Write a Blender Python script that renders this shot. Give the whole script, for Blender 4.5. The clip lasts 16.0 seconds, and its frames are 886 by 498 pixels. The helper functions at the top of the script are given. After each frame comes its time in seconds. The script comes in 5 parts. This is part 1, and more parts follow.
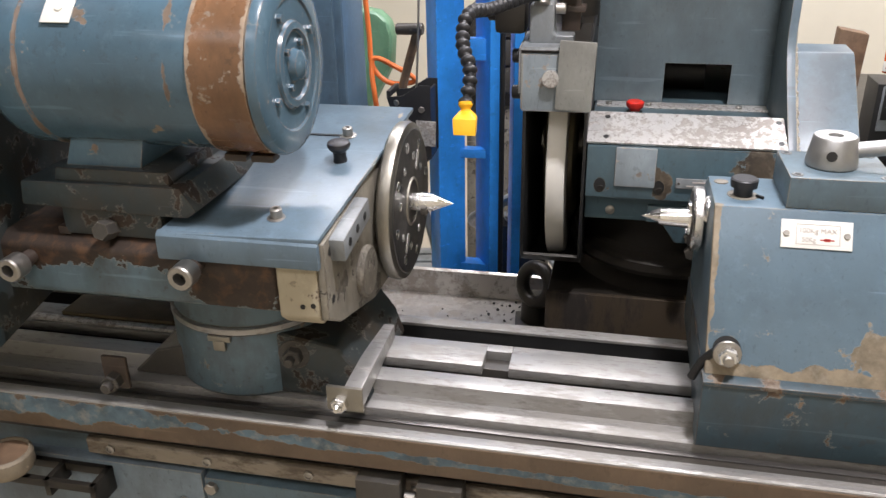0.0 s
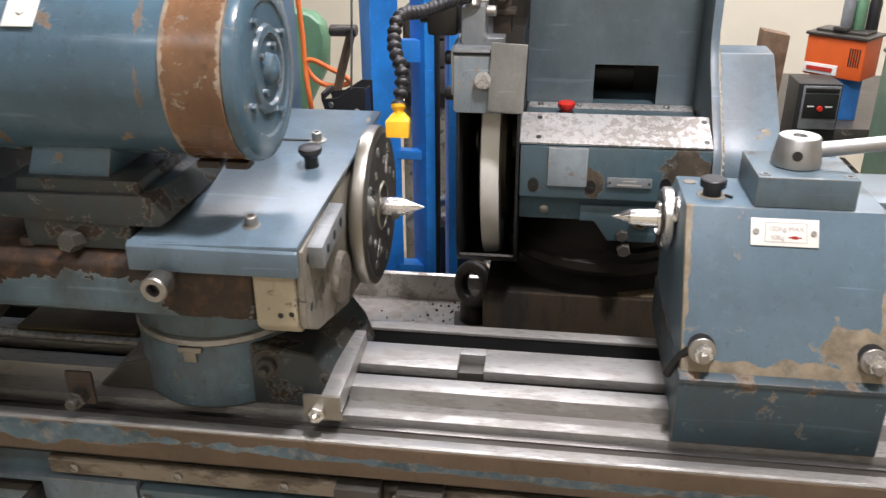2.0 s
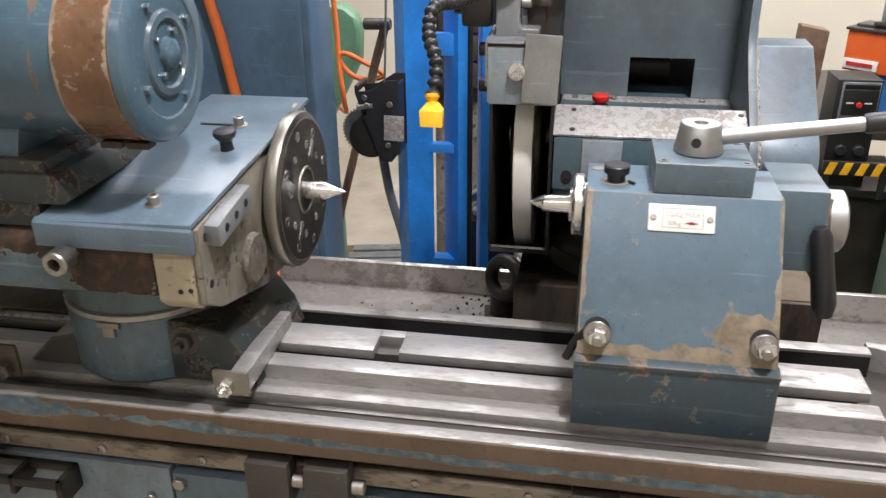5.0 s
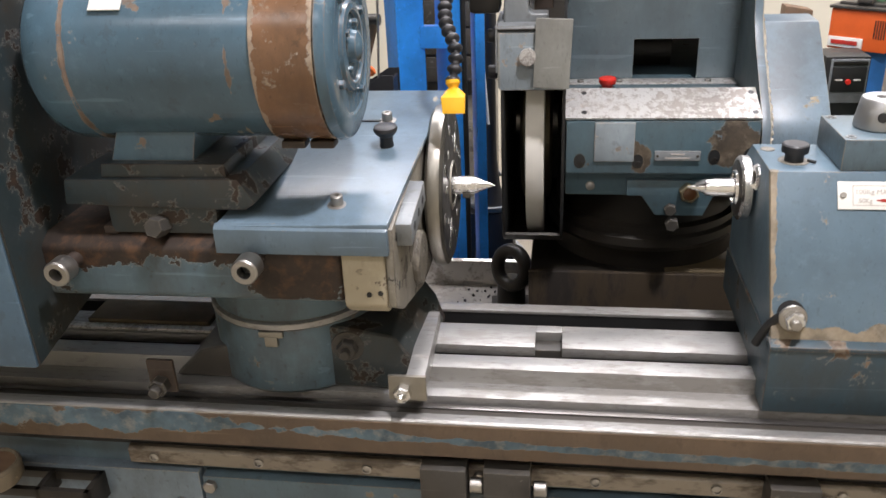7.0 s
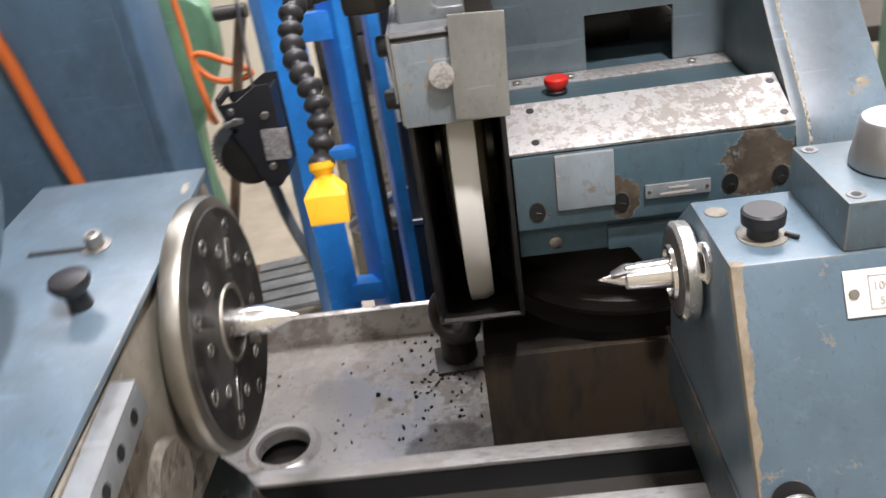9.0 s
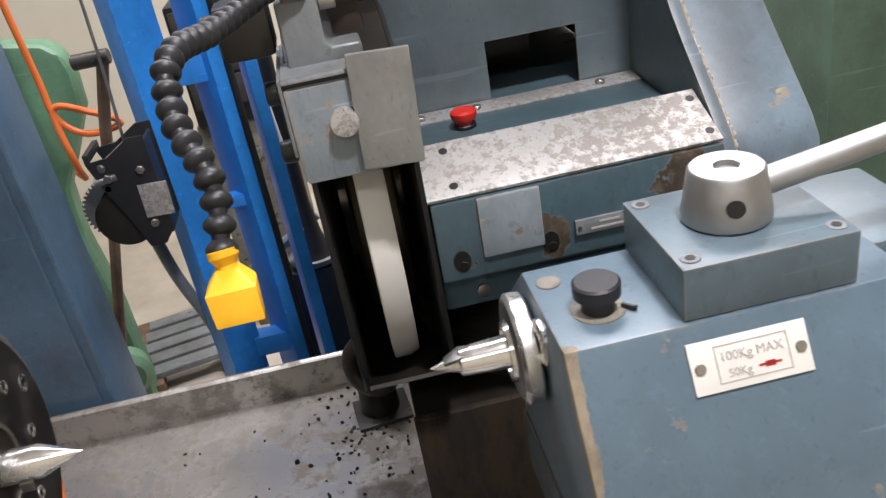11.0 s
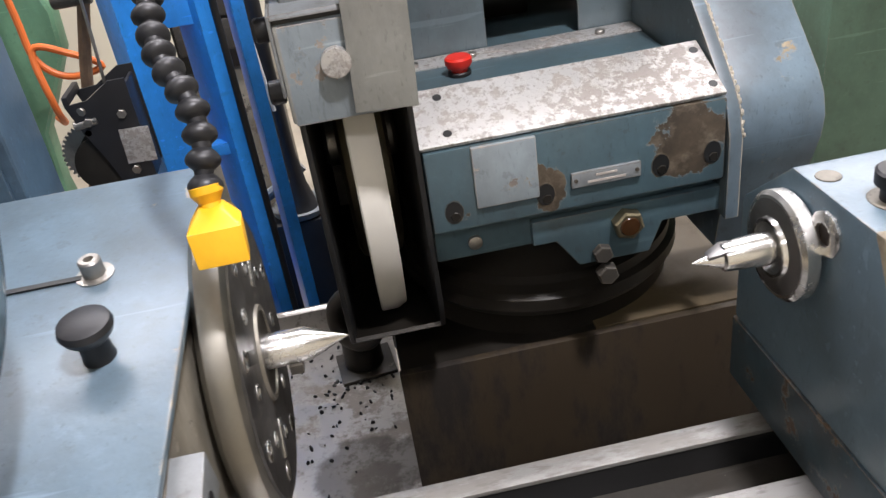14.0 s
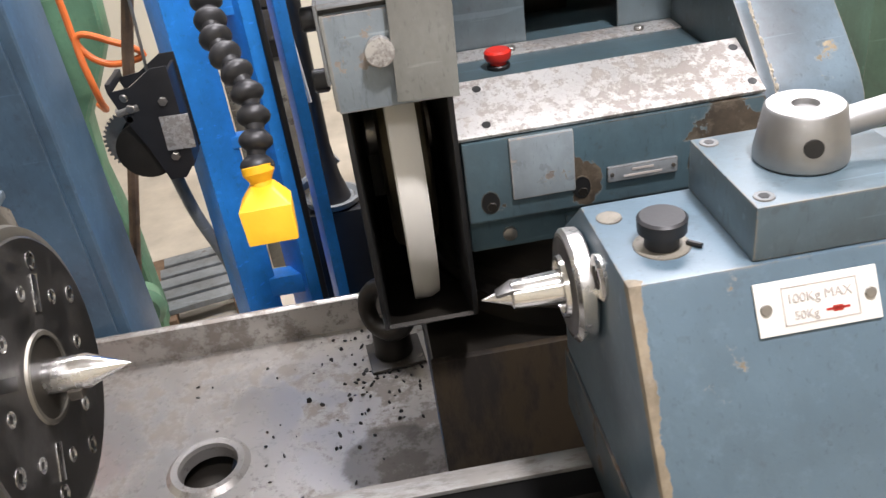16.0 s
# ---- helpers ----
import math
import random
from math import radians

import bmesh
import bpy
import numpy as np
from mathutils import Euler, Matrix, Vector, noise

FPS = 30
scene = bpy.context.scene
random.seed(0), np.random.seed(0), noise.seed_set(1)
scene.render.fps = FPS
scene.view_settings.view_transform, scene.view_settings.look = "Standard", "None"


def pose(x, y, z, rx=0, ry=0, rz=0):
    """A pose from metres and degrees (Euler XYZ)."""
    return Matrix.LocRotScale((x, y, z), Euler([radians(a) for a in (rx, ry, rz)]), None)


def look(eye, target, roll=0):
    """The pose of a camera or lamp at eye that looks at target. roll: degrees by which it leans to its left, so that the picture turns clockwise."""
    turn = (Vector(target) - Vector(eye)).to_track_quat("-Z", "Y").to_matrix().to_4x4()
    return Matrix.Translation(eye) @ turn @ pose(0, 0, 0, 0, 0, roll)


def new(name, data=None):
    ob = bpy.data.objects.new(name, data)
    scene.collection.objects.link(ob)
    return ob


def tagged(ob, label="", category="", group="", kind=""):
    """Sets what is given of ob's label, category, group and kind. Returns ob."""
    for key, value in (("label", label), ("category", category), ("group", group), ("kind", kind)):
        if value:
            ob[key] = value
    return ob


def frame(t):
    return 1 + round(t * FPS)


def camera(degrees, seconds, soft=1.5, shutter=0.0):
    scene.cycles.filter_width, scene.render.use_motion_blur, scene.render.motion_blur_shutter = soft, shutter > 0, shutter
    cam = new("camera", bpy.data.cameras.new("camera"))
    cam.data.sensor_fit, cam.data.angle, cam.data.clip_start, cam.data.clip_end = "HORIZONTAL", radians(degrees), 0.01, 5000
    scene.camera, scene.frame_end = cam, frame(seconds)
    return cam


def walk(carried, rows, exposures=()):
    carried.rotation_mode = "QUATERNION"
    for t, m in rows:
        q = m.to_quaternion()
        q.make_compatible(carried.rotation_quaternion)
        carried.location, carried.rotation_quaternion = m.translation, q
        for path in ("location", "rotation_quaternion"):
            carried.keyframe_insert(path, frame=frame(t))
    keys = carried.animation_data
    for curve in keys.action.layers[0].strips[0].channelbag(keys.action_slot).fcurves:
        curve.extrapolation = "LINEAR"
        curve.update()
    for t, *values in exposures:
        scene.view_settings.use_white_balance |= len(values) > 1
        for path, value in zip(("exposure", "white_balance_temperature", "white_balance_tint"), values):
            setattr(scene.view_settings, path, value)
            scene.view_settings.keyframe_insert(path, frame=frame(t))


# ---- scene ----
cam = camera(56.50, 16.0, soft=1.4, shutter=0.4)
CAM = [
    (0, 0.2017, -0.9865, 1.5244, 65.47, 0.95, 12.00),
    (0.5, 0.1938, -0.9909, 1.5243, 65.51, 0.63, 11.15),
    (1, 0.1956, -0.9921, 1.5253, 65.47, 0.69, 10.35),
    (1.5, 0.1983, -0.9889, 1.5274, 65.56, 0.32, 9.02),
    (2, 0.2079, -0.9880, 1.5267, 65.48, 0.27, 7.76),
    (2.5, 0.2192, -0.9868, 1.5264, 65.73, -0.08, 7.21),
    (3, 0.2276, -0.9874, 1.5224, 65.44, 0.06, 7.40),
    (3.2, 0.2296, -0.9857, 1.5188, 65.33, 0.29, 7.56),
    (5.5, 0.2016, -0.9948, 1.5211, 65.32, 0.53, 10.67),
    (6, 0.2011, -0.9958, 1.5230, 65.48, 0.75, 11.10),
    (6.5, 0.1792, -0.9948, 1.5251, 65.40, 0.67, 10.59),
    (7, 0.1517, -1.0001, 1.5068, 65.09, 2.28, 7.66),
    (7.3, 0.1421, -0.9786, 1.5034, 63.21, 3.20, 5.94),
    (7.5, 0.1359, -0.9144, 1.5108, 62.93, 2.08, 3.16),
    (7.7, 0.1786, -0.8505, 1.5023, 64.45, 1.74, 5.42),
    (8, 0.2013, -0.7557, 1.5005, 64.72, 2.14, 8.83),
    (8.3, 0.2214, -0.6914, 1.4963, 64.54, 2.21, 9.81),
    (8.5, 0.1971, -0.6547, 1.4841, 62.95, 1.36, 7.52),
    (8.7, 0.1924, -0.6145, 1.4709, 61.58, 2.41, 5.80),
    (9, 0.1329, -0.5609, 1.4779, 61.38, 7.60, -0.16),
    (9.2, 0.1070, -0.5233, 1.4723, 62.12, 9.92, -5.53),
    (9.3, 0.1053, -0.5157, 1.4684, 62.32, 10.36, -6.59),
    (9.5, 0.1131, -0.4899, 1.4657, 60.94, 9.30, -9.34),
    (9.7, 0.1248, -0.4811, 1.4724, 61.10, 9.12, -10.14),
    (11.8, 0.1060, -0.4523, 1.4689, 61.52, 9.20, -9.27),
    (12, 0.1083, -0.4481, 1.4663, 61.44, 9.14, -9.72),
    (12.5, 0.1098, -0.4480, 1.4615, 60.52, 8.27, -8.20),
    (13, 0.1083, -0.4478, 1.4534, 58.90, 7.66, -8.14),
    (13.5, 0.1050, -0.4563, 1.4567, 59.27, 7.16, -8.84),
    (14, 0.1061, -0.4515, 1.4542, 58.65, 7.37, -9.76),
    (14.5, 0.1063, -0.4555, 1.4517, 58.79, 7.46, -9.71),
    (15, 0.0992, -0.4604, 1.4544, 59.13, 7.41, -7.98),
    (15.5, 0.0988, -0.4538, 1.4502, 58.90, 7.37, -8.43),
    (16, 0.0961, -0.4640, 1.4552, 58.74, 7.02, -7.35),
]
walk(cam, [(t, pose(x, y, z, rx, ry, rz)) for t, x, y, z, rx, ry, rz in CAM],
     [(0, 0.02), (2, -0.03), (7.5, 0.00), (8.5, 0.15), (9.5, 0.02), (12, -0.22), (12.5, -0.22), (13.5, 0.02), (15, 0.02), (16, 0.15)])
Z0 = 1.13  # height of the work spindle over the floor

# ---- world and lights ----
world = bpy.data.worlds.new("world")
scene.world = world
world.use_nodes = True
world.node_tree.nodes["Background"].inputs[0].default_value = (0.92, 0.93, 1.0, 1)
world.node_tree.nodes["Background"].inputs[1].default_value = 0.08
scene.view_settings.exposure = 0.0


def area_light(x, y, z, power, sx, sy):
    lamp = bpy.data.lights.new("key_or_fill_lamp", "AREA")
    lamp.shape, lamp.size, lamp.size_y = "RECTANGLE", sx, sy
    lamp.energy, lamp.color = power, (1.0, 0.962, 1.018)
    ob = new("key_or_fill_lamp", lamp)
    ob.matrix_world = look((x, y, z), (x, y, 0))
    return ob


# Lamps one to three follow shadows and glints; last two are added background fill.
LAMPS = [(0.54, -0.55, 3.02, 61, 0.15, 0.15), (-0.35, -1.95, 3.02, 20, 2.2, 0.26), (0.62, 1.20, 3.02, 57, 1.1, 0.25), (-0.70, 1.55, 3.02, 36, 1.3, 0.25), (1.9, 2.6, 3.02, 60, 1.3, 0.25)]
for lamp_row in LAMPS:
    area_light(*lamp_row)


# ---- node helpers ----
class Mat:
    """A node material with short ways to write its nodes."""

    def __init__(self, name):
        self.m = bpy.data.materials.new(name)
        self.m.use_nodes = True
        self.t = self.m.node_tree
        self.b = self.t.nodes["Principled BSDF"]
        self.co = self.t.nodes.new("ShaderNodeTexCoord").outputs["Object"]
        self.rnd = self.t.nodes.new("ShaderNodeObjectInfo").outputs["Random"]

    def link(self, a, socket):
        if isinstance(a, bpy.types.NodeSocket):
            self.t.links.new(a, socket)
        else:
            socket.default_value = (*a, 1.0) if isinstance(a, tuple) and len(a) == 3 and socket.type == "RGBA" else a

    def set(self, **kw):
        for k, v in kw.items():
            self.link(v, self.b.inputs[k.replace("_", " ")])
        return self

    def noise(self, scale, detail=4.0, rough=0.55, stretch=(1, 1, 1), dist=0.0):
        mp = self.t.nodes.new("ShaderNodeMapping")
        mp.inputs["Scale"].default_value = stretch
        self.t.links.new(self.co, mp.inputs[0])
        n = self.t.nodes.new("ShaderNodeTexNoise")
        n.inputs["Scale"].default_value, n.inputs["Detail"].default_value = scale, detail
        n.inputs["Roughness"].default_value, n.inputs["Distortion"].default_value = rough, dist
        self.t.links.new(mp.outputs[0], n.inputs["Vector"])
        return n.outputs["Fac"]

    def op(self, kind, a, b=0.0, c=0.0):
        n = self.t.nodes.new("ShaderNodeMath")
        n.operation = kind
        for v, s in zip((a, b, c), n.inputs):
            self.link(v, s)
        return n.outputs[0]

    def step(self, v, lo, hi):
        n = self.t.nodes.new("ShaderNodeMapRange")
        n.clamp = True
        self.link(v, n.inputs[0])
        n.inputs[1].default_value, n.inputs[2].default_value = lo, hi
        return n.outputs[0]

    def mix(self, f, a, b):
        n = self.t.nodes.new("ShaderNodeMix")
        n.data_type = "RGBA"
        self.link(f, n.inputs[0])
        self.link(a, n.inputs[6])
        self.link(b, n.inputs[7])
        return n.outputs[2]

    def val(self, f, a, b):
        return self.op("MULTIPLY_ADD", f, b - a, a)

    def xyz(self):
        n = self.t.nodes.new("ShaderNodeSeparateXYZ")
        self.t.links.new(self.co, n.inputs[0])
        return n.outputs[0], n.outputs[1], n.outputs[2]

    def bump(self, h, strength=0.3, dist=0.002):
        n = self.t.nodes.new("ShaderNodeBump")
        n.inputs["Strength"].default_value, n.inputs["Distance"].default_value = strength, dist
        self.link(h, n.inputs["Height"])
        self.t.links.new(n.outputs[0], self.b.inputs["Normal"])
        return self


def painted(name, col, under=(0.26, 0.20, 0.13), chips=0.30, dirt=0.35, rough=0.36, wear=None, metal_under=0.0, grime=(0.040, 0.030, 0.020), edge=0.5, fleck=0.45, fleck_col=(0.36, 0.32, 0.26)):
    """Old gloss paint with chips down to filler, worn edges, grease stains and a fine relief. wear(m) adds to the chipping where it is worn."""
    m = Mat(name)
    big, mid, fine = m.noise(5, 4, 0.6), m.noise(24, 6, 0.65), m.noise(170, 2)
    c = m.mix(m.step(big, 0.35, 0.65), tuple(v * 0.78 for v in col), tuple(min(1, v * 1.14) for v in col))
    c = m.mix(m.op("MULTIPLY", m.step(m.noise(70, 5, 0.7), 0.54, 0.70), 0.24), c, tuple(v * 1.45 + 0.02 for v in col))
    c = m.mix(m.op("MULTIPLY", m.step(m.noise(240, 3, 0.7, (1, 1, 0.25)), 0.60, 0.72), 0.45), c, tuple(v * 0.45 for v in col))
    g = m.op("MULTIPLY", m.step(m.noise(8, 8, 0.68, (1, 1, 0.5)), 0.43, 0.66), dirt)
    c = m.mix(g, c, grime)
    c = m.mix(m.op("MULTIPLY", m.step(m.noise(62, 4, 0.6), 0.62, 0.67), 0.04 + 0.5 * dirt), c, grime)
    c = m.mix(m.op("MULTIPLY", m.step(m.noise(90, 3, 0.5, (0.06, 1, 1)), 0.66, 0.70), 0.30), c, tuple(v * 1.7 + 0.03 for v in col))
    lev = m.op("MULTIPLY_ADD", m.noise(30, 8, 0.66), 1.7, m.op("MULTIPLY_ADD", m.noise(6, 2), 0.6, -0.65))
    bev = m.t.nodes.new("ShaderNodeBevel")
    bev.samples, bev.inputs["Radius"].default_value = 3, 0.0028
    geo = m.t.nodes.new("ShaderNodeNewGeometry")
    dot = m.t.nodes.new("ShaderNodeVectorMath")
    dot.operation = "DOT_PRODUCT"
    m.t.links.new(bev.outputs[0], dot.inputs[0])
    m.t.links.new(geo.outputs["Normal"], dot.inputs[1])
    rub = m.op("SUBTRACT", 1.0, m.step(dot.outputs["Value"], 0.86, 0.995))
    lev = m.op("MULTIPLY_ADD", rub, edge, lev)
    if wear:
        lev = m.op("ADD", lev, wear(m))
    t = 0.97 - 0.5 * chips
    mask = m.step(lev, t, t + 0.012)
    rim = m.op("SUBTRACT", m.step(lev, t - 0.05, t), mask)
    uc = m.mix(m.step(mid, 0.38, 0.62), under, tuple(v * 0.5 for v in under))
    uc = m.mix(m.op("MULTIPLY", m.step(m.noise(55, 5, 0.65), 0.5, 0.68), fleck), uc, fleck_col)
    c = m.mix(m.op("MULTIPLY", rim, 0.35), c, (0.33, 0.32, 0.28))
    c = m.mix(mask, c, uc)
    m.set(Base_Color=c, Roughness=m.op("ADD", m.val(mask, rough, 0.60), m.op("ADD", m.op("MULTIPLY", mid, 0.20), -0.06)), Metallic=m.op("MULTIPLY", mask, metal_under))
    h = m.op("MULTIPLY_ADD", mask, -0.9, m.op("ADD", m.op("MULTIPLY", fine, 0.16), m.op("MULTIPLY", mid, 0.45)))
    m.bump(h, 0.5, 0.0013)
    return m.m


def scuffed(name, light, dark, scale, cover, rough=0.35, metallic=0.7, stretch=(1, 1, 1), blotch=None):
    """Bare sheet with a mottled pattern of scuffs at two scales."""
    m = Mat(name)
    a, b, c = m.noise(scale, 10, 0.72, stretch), m.noise(scale * 0.16, 4, 0.6, stretch), m.noise(scale * 4, 3, 0.6, stretch)
    lev = m.op("ADD", m.op("MULTIPLY", a, 1.4), m.op("MULTIPLY", b, 0.8))
    k = m.step(lev, 1.1 + 0.25 * (0.5 - cover), 1.24 + 0.25 * (0.5 - cover))
    col = m.mix(m.op("MULTIPLY", k, 0.8), light, dark)
    col = m.mix(m.op("MULTIPLY", m.step(c, 0.56, 0.70), 0.35), col, tuple(v * 0.6 for v in dark))
    if blotch:
        col = m.mix(blotch(m), col, tuple(v * 0.30 for v in dark))
    m.set(Base_Color=col, Metallic=m.val(k, metallic, metallic * 0.5), Roughness=m.op("ADD", m.val(k, rough, rough + 0.22), m.op("MULTIPLY", c, 0.1)))
    m.bump(m.op("ADD", a, m.op("MULTIPLY", k, 0.7)), 0.3, 0.0009)
    return m.m


def metal(name, col=(0.55, 0.54, 0.51), rough=0.32, blotch=0.35, stretch=(1, 1, 1), dark=(0.06, 0.05, 0.04), scale=14, metallic=1.0, bump=0.25):
    m = Mat(name)
    s = m.step(m.noise(scale, 6, 0.65, stretch), 0.46, 0.74)
    f = m.noise(scale * 9, 3, 0.6, stretch)
    c = m.mix(m.op("MULTIPLY", s, blotch), col, dark)
    c = m.mix(m.op("MULTIPLY", m.step(f, 0.5, 0.8), 0.3), c, tuple(min(1, v * 1.25) for v in col))
    m.set(Base_Color=c, Metallic=m.val(s, metallic, metallic * 0.75), Roughness=m.op("ADD", m.val(s, rough, rough + 0.25), m.op("MULTIPLY", f, 0.12)))
    m.bump(m.op("ADD", f, m.op("MULTIPLY", s, 0.6)), bump, 0.0008)
    return m.m


def plain(name, col, rough=0.5, metallic=0.0, var=0.25, scale=12, bump=0.2, emit=0.0):
    m = Mat(name)
    n, f = m.noise(scale, 5, 0.6), m.noise(scale * 10, 3)
    c = m.mix(m.step(n, 0.3, 0.7), tuple(v * (1 - var) for v in col), tuple(min(1, v * (1 + var)) for v in col))
    m.set(Base_Color=c, Roughness=m.op("ADD", rough - 0.08, m.op("MULTIPLY", n, 0.16)), Metallic=metallic)
    m.bump(m.op("ADD", n, m.op("MULTIPLY", f, 0.5)), bump, 0.001)
    if emit:
        m.set(Emission_Color=col, Emission_Strength=emit)
    return m.m


BLUE = (0.100, 0.148, 0.178)
OCHRE = (0.30, 0.24, 0.165)


def near(m, s, at, width, gain):
    """Rises by gain within width of the plane s = at."""
    d = m.op("ABSOLUTE", m.op("SUBTRACT", s, at))
    return m.op("MULTIPLY", m.op("SUBTRACT", 1.0, m.step(d, 0.0, width)), gain)


def blob(m, x, z, cx, cz, rx, rz, gain):
    a = m.op("POWER", m.op("MULTIPLY", m.op("SUBTRACT", x, cx), 1 / rx), 2.0)
    b = m.op("POWER", m.op("MULTIPLY", m.op("SUBTRACT", z, cz), 1 / rz), 2.0)
    r = m.op("SQRT", m.op("ADD", a, b))
    return m.op("MULTIPLY", m.op("SUBTRACT", 1.0, m.step(r, 0.35, 1.15)), gain)


def tail_wear(m):
    x, y, z = m.xyz()
    w = m.op("MAXIMUM", near(m, x, -0.108, 0.015, 1.2), near(m, z, -0.008, 0.020, 1.15))
    w = m.op("MAXIMUM", w, blob(m, x, z, 0.080, 0.018, 0.046, 0.026, 0.75))
    w = m.op("MAXIMUM", w, blob(m, x, z, -0.092, 0.022, 0.036, 0.040, 0.72))
    w = m.op("MAXIMUM", w, near(m, x, 0.112, 0.012, 0.80))
    w = m.op("MULTIPLY_ADD", m.op("SUBTRACT", m.noise(14, 2), 0.5), 0.9, w)
    off = m.op("ABSOLUTE", m.op("ADD", m.op("MULTIPLY_ADD", z, -0.578, y), 0.0764))
    return m.op("MULTIPLY", w, m.op("SUBTRACT", 1.0, m.step(off, 0.004, 0.010)))


def head_wear(m):
    x, y, z = m.xyz()
    w = m.op("ADD", blob(m, x, z, 0.125, -0.012, 0.060, 0.042, 0.60), blob(m, x, z, -0.02, -0.035, 0.022, 0.030, 0.62))
    w = m.op("ADD", w, blob(m, x, z, 0.095, -0.040, 0.030, 0.022, 0.50))
    return m.op("ADD", w, blob(m, x, z, -0.106, -0.046, 0.018, 0.016, 0.55))


def top_wear(m):
    x, y, z = m.xyz()
    return m.op("ADD", near(m, x, 0.004, 0.008, 0.30), m.op("MULTIPLY", m.step(m.noise(30, 4), 0.6, 0.7), 0.06))


def front_wear(m):
    x, y, z = m.xyz()
    half = m.val(m.step(x, -0.42, -0.05), 0.025, 0.0085)
    band = m.op("SUBTRACT", 1.0, m.op("DIVIDE", m.op("ABSOLUTE", m.op("SUBTRACT", z, m.val(m.step(x, -0.30, 0.20), 0.029, 0.016))), half))
    n = m.op("MULTIPLY", m.op("SUBTRACT", m.noise(11, 4, 0.55, (1, 1, 1.6)), 0.5), 1.3)
    return m.op("MULTIPLY", m.op("ADD", band, n), 0.85)


def casting_wear(m):
    x, y, z = m.xyz()
    v = m.op("MULTIPLY", m.step(z, 0.026, 0.056), 0.85)
    v = m.op("MAXIMUM", v, m.op("MULTIPLY", m.op("MULTIPLY", m.step(x, -0.19, -0.12), m.step(z, -0.006, 0.012)), 0.85))
    v = m.op("MAXIMUM", v, m.op("MULTIPLY", m.step(m.op("MULTIPLY", x, -1.0), 0.35, 0.39), 0.6))
    return m.op("MULTIPLY_ADD", m.op("SUBTRACT", m.noise(11, 3), 0.5), 0.9, v)


def motor_wear(m):
    x, y, z = m.xyz()
    v = m.op("MULTIPLY", m.step(m.noise(17, 3, 0.5), 0.60, 0.70), 0.34)
    return m.op("ADD", v, m.op("ADD", near(m, x, -0.302, 0.004, 0.36), near(m, x, -0.141, 0.004, 0.30)))


def band_wear(m):
    x, y, z = m.xyz()
    return m.op("ADD", near(m, x, -0.1175, 0.007, 0.42), near(m, x, -0.0575, 0.006, 0.30))


def tray_patch(m):
    """Darker patch along the slide base, with a ragged edge."""
    x, y, z = m.xyz()
    v = m.op("MAXIMUM", blob(m, x, y, 0.440, 0.020, 0.105, 0.085, 1.3), blob(m, x, y, 0.420, -0.090, 0.090, 0.080, 1.2))
    v = m.op("MULTIPLY_ADD", m.op("SUBTRACT", m.noise(16, 4, 0.6), 0.5), 1.4, v)
    return m.op("MULTIPLY", m.step(v, 0.45, 0.62), 0.62)


